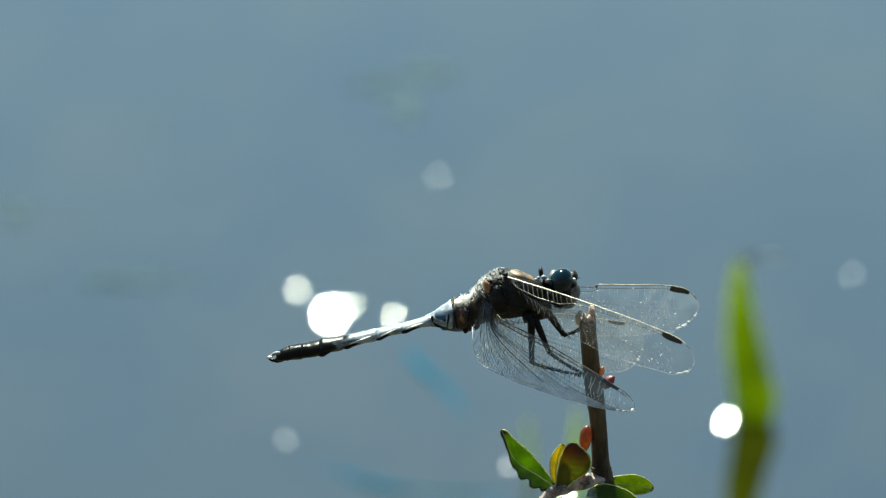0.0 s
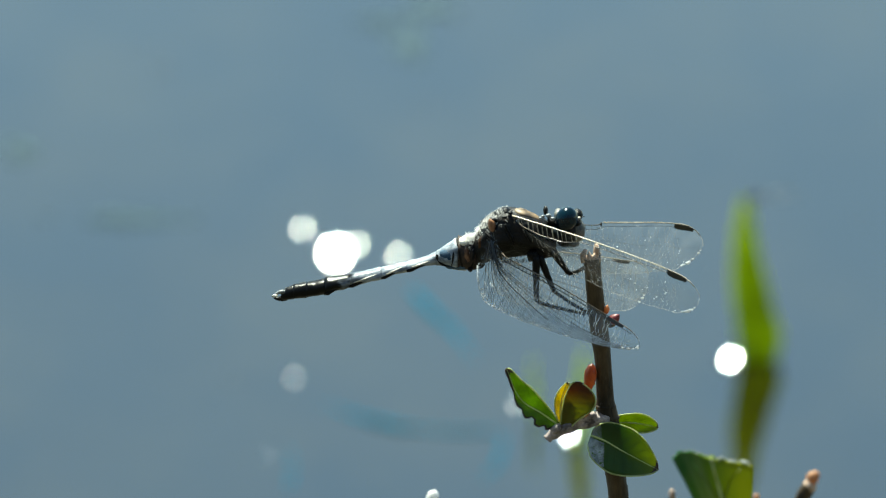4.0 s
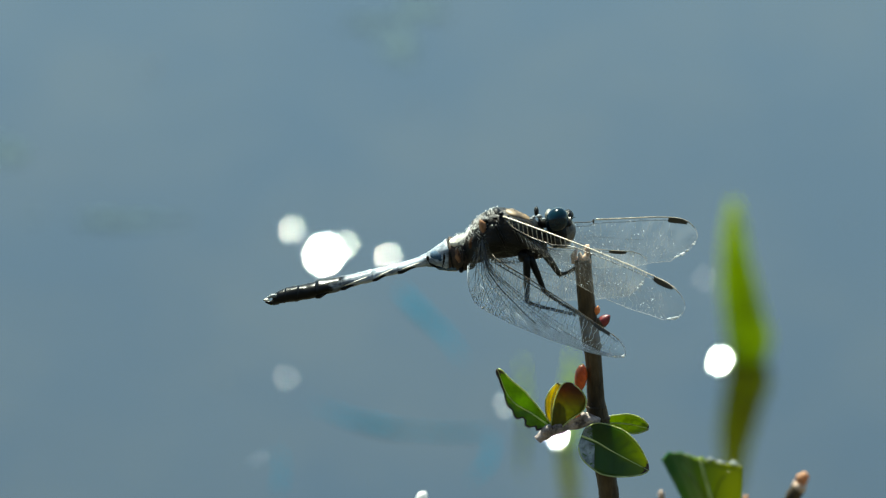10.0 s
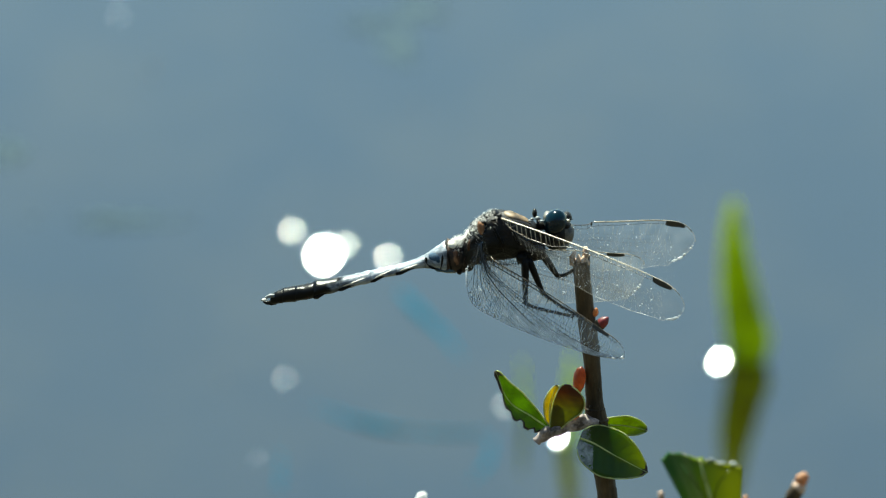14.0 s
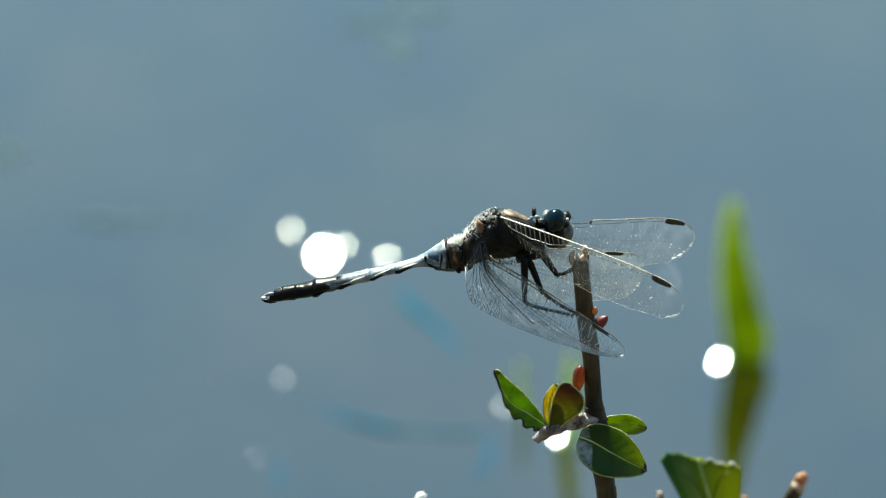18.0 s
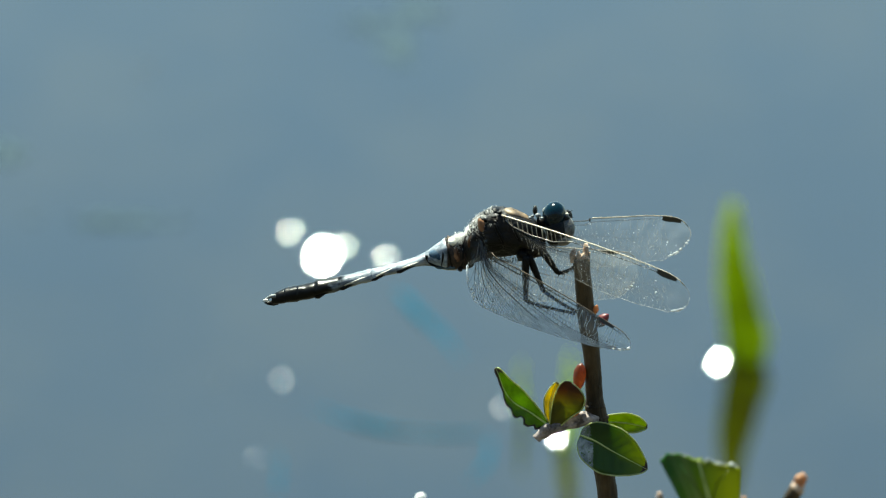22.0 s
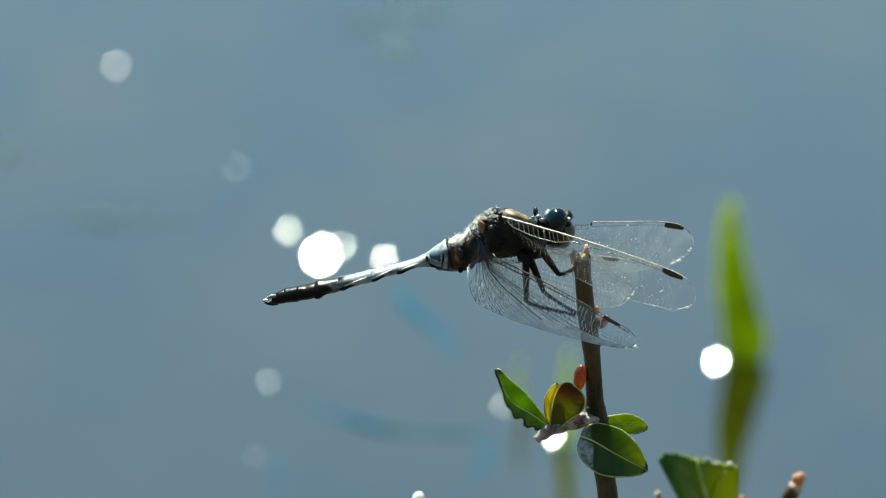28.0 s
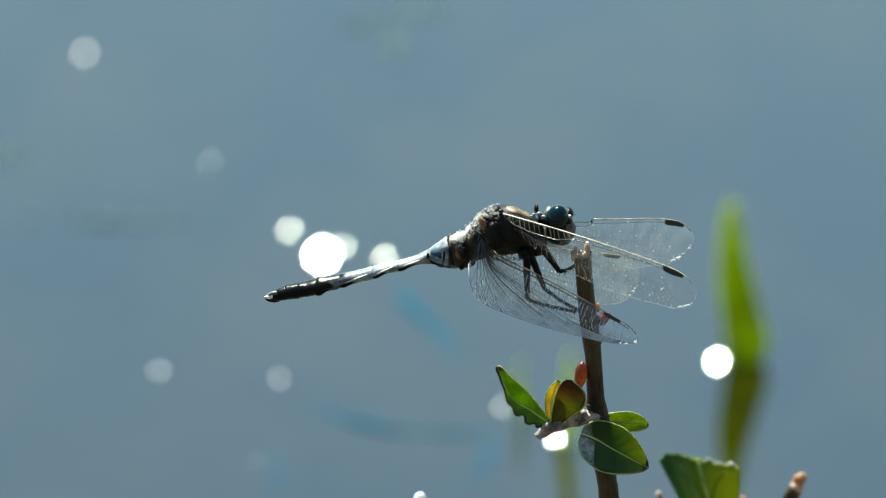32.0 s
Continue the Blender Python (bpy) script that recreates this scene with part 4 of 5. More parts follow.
# short side shoot with its scarred stub
shoot = part("side_shoot", tube(curve([here(284, -300, -6), here(262, -300, -12), here(240, -306, -16), here(216, -314, -18), here(198, -321, -18), here(184, -329, -18), here(177, -336, -18)], 5),
                                [U * float(np.interp(i, (0, 5, 10, 15, 20, 25, 30), (15, 14, 11.5, 10.5, 10, 9.5, 7)) + 1.0 * math.sin(i * 0.9)) for i in range(31)], 16, None, 0.16, 9), SHOOT, twig, "knobbly side shoot")
part("stub", tube(curve([here(264, -291, -18), here(246, -299, -21), here(224, -306, -22)], 5), [U * k for k in (5, 7, 8, 8.4, 8.3, 8, 7.8, 7.4, 6.6, 5.2, 3)], 14, None, 0.25, 12), SHOOT, shoot, "pale scarred stub")
part("stub", tube(curve([here(200, -309, -22), here(193, -316, -25), here(184, -324, -26)], 5), [U * k for k in (3, 4.6, 5.8, 6.6, 7.2, 7.6, 7.4, 7, 6.2, 5, 3)], 14, None, 0.3, 13), SHOOT, shoot, "pale scarred stub")
leaf(twig, here(196, -310, -16), here(104, -209, -34), 22 * U, LEAF, "green leaf with gnawed lower edge", 0.04, 0.3, (0.25, -1, 0.08), 0.25, 5, withered=0.17,
     line=[here(196, -310, -16), here(166, -289, -20), here(136, -271, -24), here(119, -249, -28), here(111, -227, -32), here(104, -209, -34)],
     sides=(((0, 3), (0.2, 17), (0.4, 29), (0.6, 24), (0.8, 12), (0.9, 8), (0.97, 5), (1, 2)), ((0, 5), (0.05, 12), (0.09, 21), (0.12, 15), (0.16, 24), (0.2, 27), (0.23, 16), (0.27, 15), (0.31, 22), (0.35, 20), (0.38, 11), (0.44, 13), (0.5, 9), (0.6, 2.5), (0.85, 3), (0.95, 3.5), (1, 1))))
leaf(twig, here(202, -304, -4), here(214, -236, 10), 25 * U, LEAF_YOUNG, "yellow-green young leaf", -0.1, 0.3, (0.3, -1, -0.1), 0.0, 6,
     line=[here(202, -306, -4), here(200, -287, -8), here(202, -266, -12), here(207, -249, -14), here(214, -234, -14)],
     sides=(((0, 2), (0.25, 12), (0.5, 16), (0.75, 13), (0.9, 7), (1, 0.5)), ((0, 2), (0.25, 11), (0.5, 15), (0.75, 11), (0.9, 6), (1, 0.5))))
flush_and_light(LEAF_OLIVE, here(224, -272).z, here(240, -236).z, (0.05, 0.018, 0.008), ((0.4, 0.43, 0.015), (0.24, 0.1, 0.014)))
leaf(twig, here(206, -314, -22), here(236, -234, -36), 29 * U, LEAF_OLIVE, "cupped olive young leaf flushed red-brown at its tip", -0.12, 0.22, (0.0, -1, 0.1), 0.0, 7, False, ribbed=False,
     line=[here(206, -314, -22), here(214, -290, -28), here(222, -268, -34), here(230, -248, -38), here(236, -234, -36)],
     sides=(((0, 8), (0.25, 23), (0.5, 39), (0.7, 38), (0.84, 31), (0.93, 20), (0.98, 10), (1, 1)), ((0, 6), (0.25, 12), (0.5, 16), (0.75, 16), (0.9, 13), (0.97, 9), (1, 1))))
part("bud_scale", tube(curve([here(236, -296, -20), here(248, -288, -26), here(256, -280, -28), here(261, -270, -26)], 4), [U * k for k in (6, 5.6, 5.2, 5, 4.8, 4.5, 4.2, 4, 3.5, 3, 2.4, 1.8, 1)], 10, None, 0.5, 31), PINK, twig, "pale orange papery bud scale")
part("bud_scale", tube([here(240, -238, -16), here(246, -246, -18), here(254, -252, -16)], [2 * U, 3.6 * U, 3 * U], 8, None, 0.3, 33), WOOD, twig, "pale bud scale")
leaf(twig, here(282, -307, 16), here(374, -316, 30), 23 * U, LEAF_PAINTED_SUNLIT, "green pointed leaf", 0.05, 0.25, (0.05, -1, -0.05), 0.0, 8,
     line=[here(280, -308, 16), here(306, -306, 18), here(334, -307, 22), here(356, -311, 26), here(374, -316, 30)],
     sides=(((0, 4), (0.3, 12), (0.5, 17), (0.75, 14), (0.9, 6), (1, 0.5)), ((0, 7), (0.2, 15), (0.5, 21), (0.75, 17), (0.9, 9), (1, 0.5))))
# Shaded base and sunlit tip of this leaf are painted along X.
flush_and_light(LEAF_DARK, here(310, 0).x, here(374, 0).x, (0.06, 0.09, 0.01), ((0.17, 0.3, 0.008), (0.55, 0.62, 0.008)), "X")
leaf(twig, here(248, -328, -32), here(374, -392, -44), 42 * U, LEAF_DARK, "broad dark green glossy leaf", 0.02, 0.2, (0.1, -1, 0.32), 0.0, 9, glare=2600,
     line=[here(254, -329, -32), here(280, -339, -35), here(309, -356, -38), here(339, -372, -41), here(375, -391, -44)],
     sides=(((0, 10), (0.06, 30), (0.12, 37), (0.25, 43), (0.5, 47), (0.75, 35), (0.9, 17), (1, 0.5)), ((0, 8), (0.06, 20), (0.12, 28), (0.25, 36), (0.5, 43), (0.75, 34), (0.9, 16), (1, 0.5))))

# ---- a second shoot with a bitten leaf, nearer the eye ----
shoot_foot = Vector((spot(470, 0).x, -0.137, 0.035))
low = thing("leafy_shoot", shoot_foot, "low green shoot with one bitten broad leaf", "shoot")


def low_at(u, v, d=-1500):
    return spot(u, v, d) - shoot_foot


def bite(s):
    """The bitten top edge of the broad leaf."""
    return -355 - 27 * s ** 1.2 - 1.6 * math.sin(s * 19) - 1.2 * math.sin(s * 47) - 5 * (0.54 < s < 0.6) - 16 * max(0, 0.08 - s) / 0.08


def bitten_leaf():
    bm = bmesh.new()
    n = 40
    skins = []
    for lift in (0.0, 0.00015):
        rows = []
        for j in range(9):
            t = j / 8
            row = []
            for i in range(n + 1):
                s = i / n
                u = 399 + s * 142 + (1 - t) * (62 - 62 * s) * 1.6
                top = bite(s)
                v = top - (1 - t) * 190
                d = -1500 + 190 * max(0, 0.36 - s) + 20 * max(0, s - 0.5) + 6 * math.sin(t * 5)
                row.append(bm.verts.new(low_at(u, v, d) + Vector((0, lift, 0))))
            rows.append(row)
        skins.append(rows)
        for a, b in zip(rows, rows[1:]):
            for i in range(n):
                bm.faces.new((a[i], a[i + 1], b[i + 1], b[i]))
    return bm


part("shoot_stem", tube(curve([Vector((0, 0, 0)), low_at(500, -1800), low_at(492, -900), low_at(490, -560)], 6), 14 * U, 10, None, 0.15, 4), BARK, low)
# Sky sheen on the left and light through the right half are painted in.
flush_and_light(LEAF_LOW, low_at(420, -400).x, low_at(520, -400).x, (0.06, 0.085, 0.008), ((0.03, 0.16, 0.02), (0.42, 0.46, 0.008)), "X")
broad = part("leaf", bitten_leaf(), LEAF_LOW, low, "broad green leaf bitten off straight across")
part("torn_edge", tube([low_at(399 + 142 * s, bite(s), -1501 + 190 * max(0, 0.36 - s) + 20 * max(0, s - 0.5)) for s in [i / 20 for i in range(21)]], 0.9 * U, 6, None, 0.4, 2), TAN, broad, "dry torn edge")
part("torn_edge", tube([low_at(399 + 142 * s, bite(s) - 0.5, -1503) for s in [0.57 + 0.43 * i / 20 for i in range(21)]], [U * (1.6 + 1.1 * math.sin(i * 0.9)) for i in range(21)], 6, None, 0.5, 5), GLARE_AND_FRAY, broad, "pale frayed edge")
part("midrib", tube([low_at(510, -560, -1508), low_at(488, -441, -1508), low_at(476, -400, -1508), low_at(467, -368, -1508)], [4 * U, 3 * U, 2.4 * U, 1.6 * U], 6), RIM_LIGHT_AND_RIB, broad, "pale midrib")
for q in (-1, 1):
    part("side_rib", tube([low_at(490, -450, -1508), low_at(480 + 22 * q, -410, -1507), low_at(478 + 42 * q, -384 - 5 * q, -1506)], [1.4 * U, 1.2 * U, 0.8 * U], 6), LEAF_LOW, broad)


def tip_shoot(u, v, lean, r, d, label, mat):
    foot = Vector((spot(u - lean * 6, 0).x, d * U, 0.035))
    ob = thing("bud_shoot", foot, label, "shoot", "bud shoots at the water's edge")
    def q(a, b):
        return spot(a, b, d) - foot
    line = curve([Vector((0, 0, 0)), q(u - lean * 3, v - 1500), q(u - lean * 2.8, v - 800), q(u - lean * 2.4, v - 380), q(u - lean * 1.9, v - 180), q(u - lean * 1.3, v - 95), q(u - lean * 0.8, v - 50), q(u - lean * 0.42, v - 26)], 6)
    part("shoot_stem", tube(line, [r * U * (1.2 - 0.3 * i / len(line)) for i in range(len(line))], 10, None, 0.12, u), BARK, ob)
    part("collar", tube([q(u - lean * 0.42, v - 32), q(u - lean * 0.34, v - 22), q(u - lean * 0.28, v - 16)], [r * U * 0.85, r * U * 0.92, r * U * 0.7], 12, None, 0.2, u), WOOD, ob, "pale collar")
    part("bud", tube([q(u - lean * 0.32, v - 20), q(u - lean * 0.2, v - 10), q(u - lean * 0.05, v - 2), q(u, v)], [r * U * 0.75, r * U * 0.85, r * U * 0.55, r * U * 0.25], 12, None, 0.3, u + 1), mat, ob, "pink bud")


tip_shoot(657, -394, 34, 13, -1500, "thin shoot with a pale tan bud", TAN_BUD)
tip_shoot(550, -434, 10, 7, -1500, "thin shoot with a small tan bud", TAN_BUD)
tip_shoot(398, -426, -6, 7, -1450, "thin shoot with a small pale bud", WOOD)
glossy = thing("white_stalk", Vector((spot(-35, 0).x, -0.091, 0.035)), "thin stalk with a shining white wet tip", "stalk")
g0 = Vector((spot(-35, 0).x, -0.091, 0.035))
part("stalk", tube([Vector((0, 0, 0)), spot(-40, -700, -1000) - g0, spot(-34, -452, -1000) - g0], [6 * U, 6 * U, 5 * U], 8), BARK, glossy)
part("wet_tip", tube([spot(-34, -456, -1000) - g0, spot(-30, -446, -1000) - g0, spot(-25, -435, -1000) - g0, spot(-20, -430, -1000) - g0], [8 * U, 10 * U, 10 * U, 5 * U], 12), SHELL, glossy, "shining white tip")


# ---- reeds standing in the water ----
def reed(base_u, base_v, tip_u, tip_v, width, label, lean=0.0, seed=0):
    foot = on_water(base_u, base_v)
    k = (foot - EYE).length / REACH
    height = (tip_v - base_v) * U * k / CT
    shift = (tip_u - base_u) * U * k
    ob = thing("reed_blade", foot, label, "reed", "reed blades in the pond")
    bm = bmesh.new()
    n = 18
    skins = []
    for lift in (0.0, 0.0003):
        rows = []
        for i in range(-4, n + 1):
            s = i / n
            w = width * U * k * 0.5 * (1 - max(0, s) ** 3.0) * (0.8 + 0.35 * math.sin(math.pi * min(1, max(0, s) + 0.25))) + 0.0003
            mid = Vector((shift * (1 - (1 - s) ** 1.9) if s > 0 else 0, lean * height * s, height * s))
            rows.append([bm.verts.new(mid + Vector((w * f, 0.35 * w * abs(f) + lift, 0))) for f in (-1, -0.5, 0, 0.5, 1)])
        skins.append(rows)
        for a, b in zip(rows, rows[1:]):
            for j in range(4):
                bm.faces.new((a[j], a[j + 1], b[j + 1], b[j]))
    part("blade", bm, BLADE, ob)
    part("keel", tube([Vector((shift * (1 - (1 - max(0, s)) ** 1.9), lean * height * s - 0.0002, height * s)) for s in [i / 10 for i in range(-1, 10)]], 1.2 * U * k, 6), BLADE, ob, "raised keel")
    return ob


def broad_reed():
    """The broad bent blade: its middle line and width change with height."""
    foot = on_water(550, -199)
    k = (foot - EYE).length / REACH * U
    ob = thing("reed_blade", foot, "broad yellow-green bent reed blade rising from the pond", "reed", "reed blades in the pond")
    rise, mids, wides = (-60, 0, 10, 40, 85, 130, 175, 220, 268), (0, 0, 2, 4, -7, -15, -21, -23, -24), (56, 62, 72, 82, 72, 66, 50, 38, 14)
    bm, keel = bmesh.new(), []
    for back in (0.0, 0.0004):
        rows = []
        for i in range(25):
            h = -60 + 328 * i / 24
            mid, w = float(np.interp(h, rise, mids)), float(np.interp(h, rise, wides)) / 2
            y = 0.00004 * h + back
            rows.append([bm.verts.new((k * (mid + w * f), y + 0.3 * k * w * abs(f), k * h / CT)) for f in (-1, -0.5, 0, 0.5, 1)])
            if not back:
                keel.append(Vector((k * mid, y - 0.0004, k * h / CT)))
        for a, b in zip(rows, rows[1:]):
            for j in range(4):
                bm.faces.new((a[j], a[j + 1], b[j + 1], b[j]))
    part("blade", bm, BLADE, ob)
    part("keel", tube(keel, 1.6 * k, 6), BLADE, ob, "raised keel")


broad_reed()
reed(228, -346, 240, -180, 22, "narrow green reed blade behind the twig", 0.0, 2)
reed(158, -296, 152, -196, 6.5, "small green reed blade in the water", 0.0, 3)


# ---- limp stems drifting at the surface ----
def sunken(points, widths, label):
    foot = on_water(*points[0])
    ob = thing("sunken_stem", foot, label, "water plant", "limp stems in the pond")
    pts = curve([on_water(u, v, -0.0004) - foot for u, v in points], 6)
    part("stem", tube(pts, [U * float(np.interp(i, [6 * k for k in range(len(widths))], widths)) for i in range(len(pts))], 8, None, 0.3, widths[0]), SUNKEN, ob)


sunken([(-62, -72), (-46, -92), (-24, -116), (10, -146), (38, -182), (58, -215), (70, -250)], (9, 16, 17, 12, 6, 3, 2), "limp dark teal stem under the surface")
sunken([(-232, -272), (-190, -287), (-150, -302), (-110, -312), (-80, -319), (-40, -322), (10, -326), (60, -326), (100, -322)], (4, 8, 13, 17, 15, 9, 11, 10, 5), "limp dark teal stem lying along the surface")
sunken([(98, -330), (96, -360), (84, -390), (60, -410)], (5, 9, 9, 5), "limp dark teal stem under the surface")
sunken([(-285, -350), (-276, -385), (-282, -430)], (4, 7, 7), "limp dark teal stem under the surface")


# ---- ripples that catch the sun ----
def ripple(u, v, size, label, mat=RIPPLE, off=0.0):
    """A small lens of raised water, tilted so that it mirrors the sun."""
    place = on_water(u, v, 0.0012)
    half = (SUN + (EYE - place).normalized()).normalized()
    turn = half.to_track_quat("Z", "Y").to_matrix()
    if off:
        turn = Matrix.Rotation(radians(off), 3, "Y") @ turn
    ob = thing("glinting_ripple", place, label, "ripple", "sunlit ripples on the pond")
    ob.rotation_mode = "QUATERNION"
    ob.rotation_quaternion = turn.to_quaternion()
    bm = bmesh.new()
    rings = []
    for r, h in ((1.0, 0.0), (0.66, 0.006), (0.33, 0.009), (0.02, 0.010)):
        rings.append((Vector((0, 0, h * size)), Vector((size * r, 0, 0)), Vector((0, size * 1.9 * r, 0))))
    part("crest", loft(rings, bm, 24), mat, ob)
    return ob


MM = 0.001
BRIGHT, FAINT = "tiny ripple flashing white in the sun", "tiny ripple glinting faintly in the sun"
for k in range(9):
    far = 13 if k else 0
    ripple(-199 + far * math.cos(k * 0.785), -6 + far * math.sin(k * 0.785), 1.0 * MM, BRIGHT)
ripple(-162, 11, 0.6 * MM, FAINT, MIDDLING)
ripple(-257, 38, 0.62 * MM, FAINT, MIDDLING)
ripple(-87, -11, 0.72 * MM, BRIGHT, MIDDLING)
GLINT_LOW = ripple(-279, -227, 0.46 * MM, FAINT, DULL)
ripple(502, -194, 1.2 * MM, BRIGHT)
ripple(217, -325, 1.3 * MM, BRIGHT)
ripple(121, -274, 0.5 * MM, FAINT, DULL)
ripple(-319, -365, 0.2 * MM, FAINT, DULL)
GLINT_HIGH = ripple(-572, 323, 0.76 * MM, FAINT, DULL)
GLINT_MID = ripple(-359, 144, 0.32 * MM, FAINT, DULL)
GLINT_LATE = ripple(-428, -223, 0.46 * MM, FAINT, DULL)
GLINT_FIRST = ripple(-9, 236, 0.48 * MM, FAINT, DULL)
GLINT_SIDE = ripple(724, 64, 0.37 * MM, FAINT, DULL)
GLINT_WING = ripple(411, -50, 0.42 * MM, FAINT, DULL)
GLINT_TOP = ripple(-555, 404, 0.34 * MM, FAINT, DULL)


# ---- pale weed drowned just under the surface ----
def weed(u, v, wide, deep, seed):
    """Loose pads that thin out towards the rim; deep: the reach away from the eye."""
    place = on_water(u, v, -0.0002)
    k = (place - EYE).length / REACH * U
    ob = thing("drowned_weed", place, "pale grey-green mat of drowned pond weed", "water plant", "drowned weed in the pond")
    bm, rng = bmesh.new(), random.Random(seed)
    for i in range(70):
        x, y = rng.gauss(0, 0.5) * wide * k, rng.gauss(0, 0.5) * deep * k / ST
        r = rng.uniform(0.08, 0.2)
        ball(Vector((x, y, 0.0003 + 0.000004 * i)), Vector((wide * k * r, 0, 0)), Vector((0, deep * k / ST * r, 0)), Vector((0, 0, 0.00005)), bm, 8, 4)
    tagged(part("pad", bm, WEED, ob), kind="stuff")


weed(-66, 362, 26, 30, 1)
weed(-112, 398, 34, 12, 2)
weed(-34, 424, 44, 14, 3)
weed(-756, 176, 26, 18, 4)
weed(-560, 54, 84, 9, 5)

# ---- a small damselfly on the tip of the reed ----
K = (on_water(560, -199) - EYE).length / REACH
DAMSEL_HOME = on_water(560, -199) + Vector((-16 * U * K, 0.0022, 284 * U * K / CT))
damsel = thing("damselfly", DAMSEL_HOME, "small dark damselfly resting on a reed tip", "damselfly")
part("body", tube([Vector((-0.0018, 0, -0.0006)), Vector((-0.0008, 0, 0.0002)), Vector((0.0004, 0, 0.0006)), Vector((0.0016, 0, 0.0006))], [0.0004, 0.001, 0.001, 0.0004], 10), BLACK, damsel)
part("head", ball(Vector((-0.0026, 0, -0.0004)), Vector((0.0006, 0, 0)), Vector((0, 0.0011, 0)), Vector((0, 0, 0.0006)), None, 12, 8), BLACK, damsel)
part("tail", tube([Vector((0.0014, 0, 0.0006)), Vector((0.006, 0, 0.001)), Vector((0.0105, 0, 0.0012))], [0.0003, 0.00025, 0.0003], 8), GREY, damsel, "thin grey tail")
part("leg", tube([Vector((-0.001, 0, -0.0004)), Vector((-0.0022, 0, -0.0018)), Vector((-0.003, 0, -0.0022))], 0.00012, 5), BLACK, damsel)
for d in (-0.0006, 0.0006):
    bm = bmesh.new()
    vs = [bm.verts.new((0.001 + 0.009 * s, d, 0.0012 + 0.002 * s + h)) for s, h in ((0, 0), (0.4, 0.001), (0.85, 0.0011), (1, 0), (0.8, -0.0008), (0.35, -0.0005))]
    bm.faces.new(vs)
    part("wing", bm, MEMBRANE, damsel)


# ---- what moves ----
SWAY = [(0, 0, -0.8), (1, 0, -0.9), (2, 0.2, -0.9), (3, 0.5, -0.7), (3.5, 0, -0.6), (5.5, 0, 0), (6, 0, 0.4), (6.5, 0, 1.6), (7, 0.4, 1.5), (7.5, 1.8, 0.9),
        (8, 2.7, 1.1), (8.5, 3.2, 1.1), (9, 3.8, 0.7), (9.5, 3.2, 0.7), (10, 2.6, 0.4), (10.5, 2.2, -0.4), (11, 1.8, -1.2), (12, 0.7, -0.8), (13, 0.3, -1.0), (14, 0.3, -2.1),
        (14.5, -0.4, -2.2), (16.5, 0, 0.4), (17, 0.5, -0.4), (18, 0.6, 0.1), (18.5, 1.1, -0.4), (19, 2.0, -0.6), (19.5, 4.4, -0.2), (20, 7.0, 0.7), (20.5, 8.8, 1.5), (21, 7.8, 2.2),
        (21.5, 4.6, 3.1), (22, 3.4, 4.6), (22.5, 3.8, 5.2), (23, 4.9, 2.6), (23.5, 5.8, 1.8), (24, 5.4, 2.1), (24.5, 4.0, 3.5), (25, 3.5, 4.7), (25.5, 3.9, 4.2),
        (27.5, 7.4, 2.2), (28, 7.6, 1.0), (28.5, 6.2, 0.5), (29, 5.2, 0.9), (29.5, 4.8, 1.8), (30, 5.0, 2.5), (30.5, 5.4, 3.4), (31, 6.3, 4.0), (31.5, 7.2, 4.9), (32, 7.3, 6.6)]


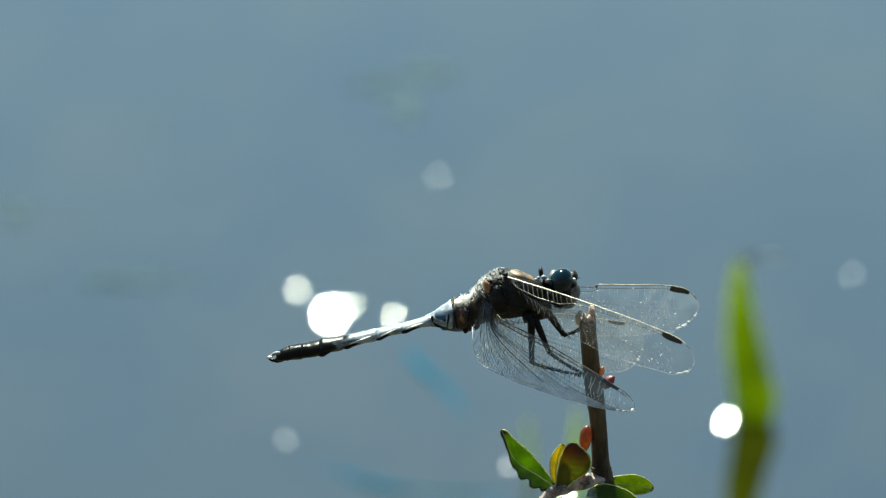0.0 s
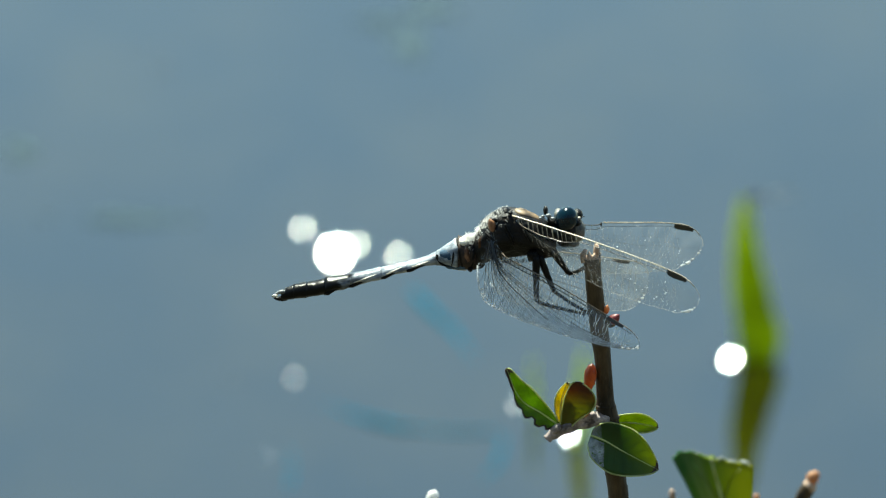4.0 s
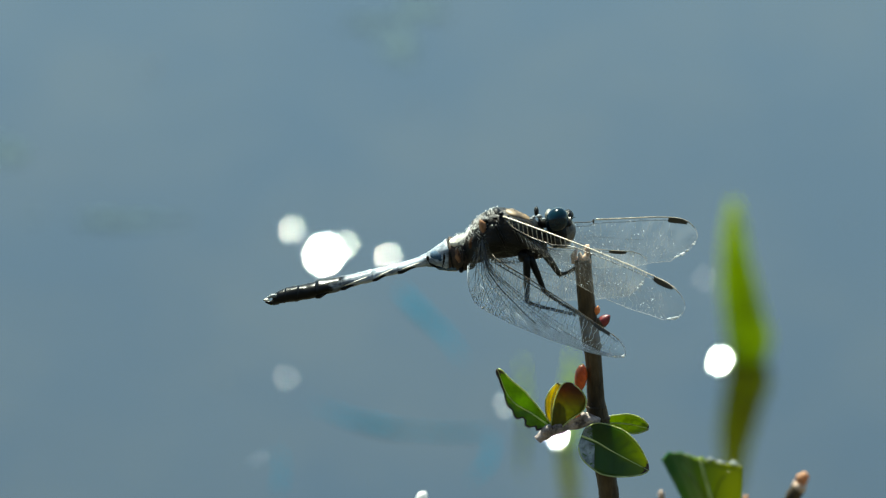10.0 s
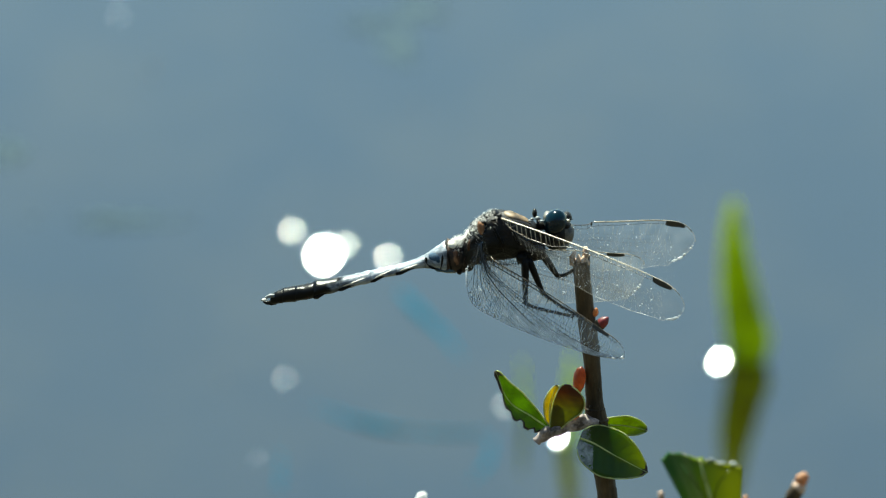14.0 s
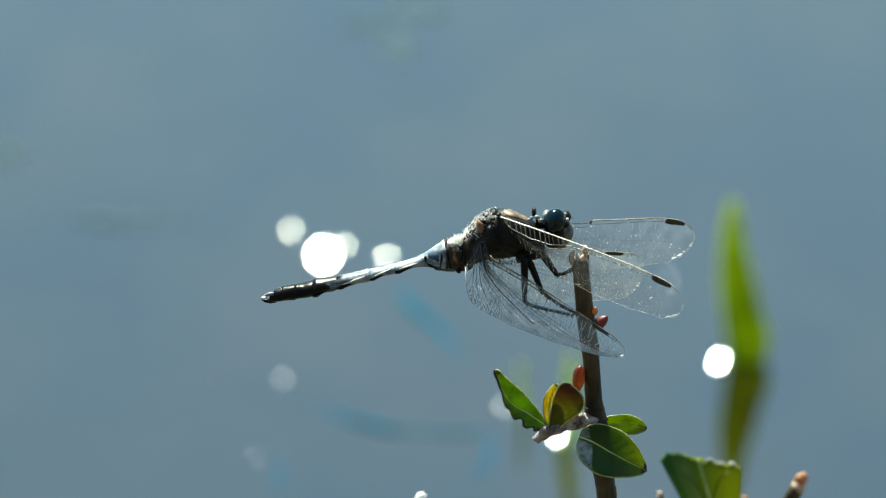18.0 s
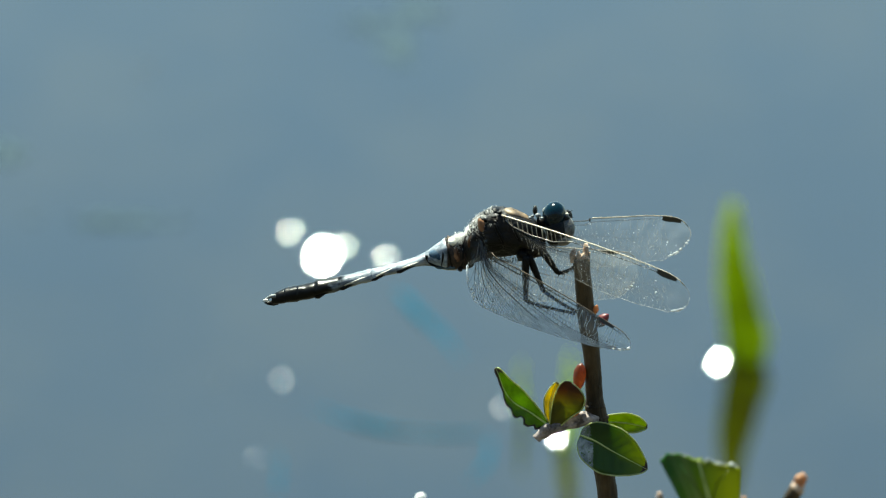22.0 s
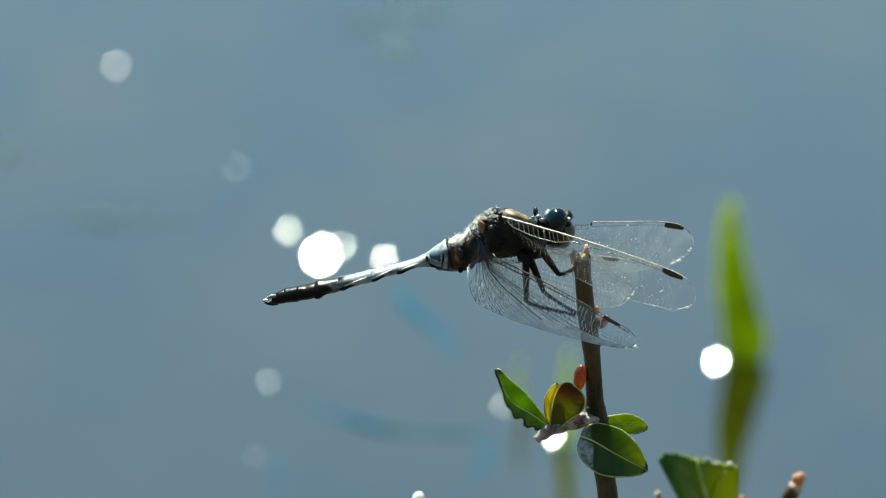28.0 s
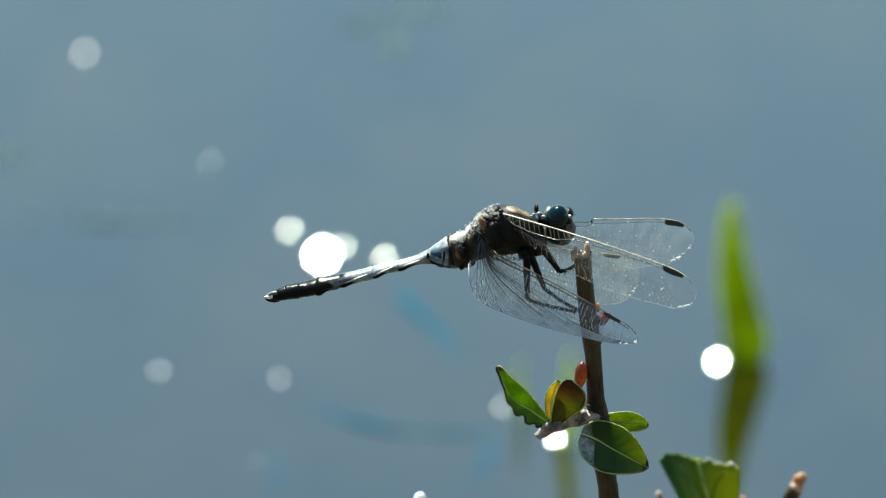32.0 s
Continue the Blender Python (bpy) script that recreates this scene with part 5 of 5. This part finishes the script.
def motions():
    # the twig leans in the breeze about its foot, and the dragonfly rides on it
    tall = spot(256, 0).z - TWIG_FOOT.z
    rows, ride = [], []
    for t, du, dv in SWAY:
        side, back = du * U, dv * U / ST
        rows.append((t, pose(*TWIG_FOOT, math.degrees(-back / tall), math.degrees(side / tall), 0)))
        ride.append((t, pose(*(HOME + Vector((side, back, 0))))))
    walk(twig, rows)
    walk(fly, ride)
    # tail
    walk(abdomen, [(t, pose(*TAIL_JOINT, 0, a, 0)) for t, a in [
        (0, 0.4), (2.5, 0.4), (5.5, 0.3), (6, 0.1), (6.5, 0.4), (7, -0.1), (7.5, -1.1), (8, -0.6), (8.5, -0.2), (9, -1.7), (9.5, -0.9), (10, -0.6), (11, 0.1), (14, 0), (16.5, 0.2),
        (21, 0), (21.5, -1.1), (22, -1.1), (22.5, -0.7), (23.5, -0.8), (24.3, -0.3), (25, -1.0), (27.5, -0.6), (29, -0.9), (30.5, -0.4), (32, -0.6)]])
    # head: cocked now and then
    walk(head, [(t, pose(*NECK, rx, ry, rz)) for t, rx, ry, rz in [
        (0, 0, 0, 0), (6.8, 0, 0, 0), (6.95, -24, -5, -6), (7.05, -24, -5, -6), (7.2, 0, 0, 0), (8.7, 0, 0, 0), (8.8, -32, -6, -10), (8.9, -30, -6, -10), (9.0, 0, 0, 0), (10.47, 0, 0, 0), (10.57, -24, -8, 4), (10.63, -24, -8, 4), (10.73, 0, 0, 0),
        (14.3, 0, 0, 0), (14.37, -42, -14, -6), (14.43, -42, -14, -6), (14.5, 0, 0, 0), (21.2, 0, 0, 0), (21.4, -38, -10, -10), (21.6, -38, -10, -10), (21.9, -28, -7, -6),
        (22.2, -18, -5, -3), (22.5, 0, 0, 0), (32, 0, 0, 0)]])
    # wings: flap about the body's axis and sweep about the upright
    for w, rows in (
        (WING_FF, [(0, -0.5, -0.4), (5.5, 0, 0), (6.5, 0.4, 0), (7, 0.9, -0.4), (8.7, 0.95, -0.4), (8.8, 10.5, -5.3), (8.9, 9.5, -5), (9.0, 4.6, -2.1), (10, 4.2, -1.7), (11.5, 3.7, -1.3), (14.5, 3.3, -1.3),
                   (17, 3.8, -1.5), (21, 3.6, -0.9), (21.5, 2.4, 0), (22, 3.5, 0.5), (22.5, 4.3, 2.6), (23.2, 4.5, 2.1), (23.4, 0.2, -1.7), (24, 0.9, -1.3), (25.5, 1.1, -0.9), (28.5, 1.2, -0.2), (32, 1.1, 0)]),
        (WING_NF, [(0, 0.5, 0.1), (2.5, 0.2, 0), (6.5, 0.2, 0.3), (7, 1.0, 0), (7.5, 1.1, -0.7), (8.7, 0.9, -0.4), (8.8, 11.4, -6.6), (8.9, 11, -6.4), (9.0, 3.9, -2.2), (10, 3.3, -2.5), (11.5, 2.5, -2.1), (14.5, 2.4, -2.1),
                   (16.5, 2.1, -2.1), (18.5, 1.7, -2.1), (19.5, 2.3, -1.3), (20, 2.2, -0.4), (21, 1.9, 0), (21.5, 0.2, 0.4), (22.5, 0.2, 0.7), (23.2, 0.1, 0.3), (23.4, 0.6, 4.8), (24, 0, 4.1), (25, 0.2, 4.1), (28, 0.1, 3.9), (29.5, 0.3, 3.3), (32, 0.7, 3.8)]),
        (WING_NH, [(0, 0.92, 0.0), (5.5, -0.0, 0.0), (6.5, -0.0, 0.0), (7.2, 1.2, -1.04), (8.7, 1.2, -1.04), (8.8, 23.27, -6.9), (8.9, 22, -6.7), (9.0, 5.8, -3.45), (13, 4.72, -2.76), (19, 5.15, -2.07), (19.5, 4.44, -1.73), (20, 1.87, -0.69), (21, 1.83, 0.0), (21.5, 1.76, 1.38), (23.2, 3.38, 1.04), (23.4, 0.6, 6.21), (28, 2.43, 6.21), (29.5, 1.59, 4.83), (32, 1.09, 5.52)]),
        (WING_FH, [(0, 0, 0), (6.5, 0, 0), (7, 3, -0.6), (8.7, 3, -0.6), (8.8, 20.5, -11), (8.9, 19, -10), (9.0, 10, -5), (10, 7.8, -4), (13, 7.2, -3.5), (20.5, 7.2, -3.5), (21.4, 7, -2), (21.7, 5.5, 0), (23.2, 5, 0), (23.4, 2, 0), (32, 2.2, 0)])):
        walk(w, [(t, pose(*JOINT[w], a, 0, b)) for t, a, b in rows])
    # ripples that drift, and tilt into or out of the sun
    for ob, rows in (
        (GLINT_LOW, [(0, -279, -227, 0), (9, -268, -225, 0), (19, -272, -224, 0), (23, -275, -226, 0), (28, -293, -230, 0), (32, -276, -224, 0)]),
        (GLINT_HIGH, [(0, -500, 323, 30), (25.1, -513, 329, 30), (25.5, -515, 330, 0), (27.5, -551, 328, 0), (29, -575, 334, 0), (30.5, -600, 340, 0), (32, -616, 352, 0)]),
        (GLINT_MID, [(0, -330, 144, 30), (27, -338, 148, 30), (27.6, -343, 150, 0), (32, -396, 159, 0)]),
        (GLINT_LATE, [(0, -380, -226, 30), (29.8, -392, -222, 30), (30.3, -404, -220, 0), (31, -448, -214, 0), (31.5, -471, -210, 0), (32, -490, -212, 0)]),
        (GLINT_FIRST, [(0, -9, 236, 0), (1, -27, 248, 0), (1.5, -32, 253, 0), (2, -36, 256, 30), (32, -36, 256, 30)]),
        (GLINT_WING, [(0, 470, -49, 30), (8.2, 470, -49, 30), (9, 470, -49, 4), (10, 472, -48, 4), (11, 450, -48, 30), (13.5, 402, -48, 30), (14.4, 398, -48, 2), (16.5, 408, -50, 0), (19.5, 421, -50, 0), (20.5, 433, -50, 5), (21.2, 436, -50, 30), (32, 436, -50, 30)]),
        (GLINT_TOP, [(0, -550, 350, 30), (10, -551, 356, 30), (10.8, -553, 368, 0), (13, -555, 404, 0), (14.4, -561, 425, 0), (17, -566, 470, 0), (19, -568, 480, 30), (32, -568, 480, 30)]),
        (GLINT_SIDE, [(0, 724, 64, 0), (0.6, 726, 62, 0), (1, 728, 60, 30), (32, 728, 60, 30)])):
        base = ob.rotation_quaternion.copy()
        walk(ob, [(t, Matrix.Translation(on_water(u, v, 0.0012)) @ Matrix.Rotation(radians(a), 4, "Y") @ base.to_matrix().to_4x4()) for t, u, v, a in rows])
    # the damselfly leaves its perch and flies off over the pond
    rows = [(0, pose(*DAMSEL_HOME)), (7.4, pose(*DAMSEL_HOME))]
    for t, u, v in ((7.5, 570, 140), (7.6, 572, 113), (7.7, 850, 330), (7.9, 1000, 700), (8.5, 1400, 1600)):
        rows.append((t, pose(*(DAMSEL_HOME + Vector(((u - 544) * U * K, 0, (v - 86) * U * K))))))
    rest = pose(1.6, -0.1, 0.0445)
    rows += [(10.5, rest), (32, rest)]
    walk(damsel, rows)


motions()
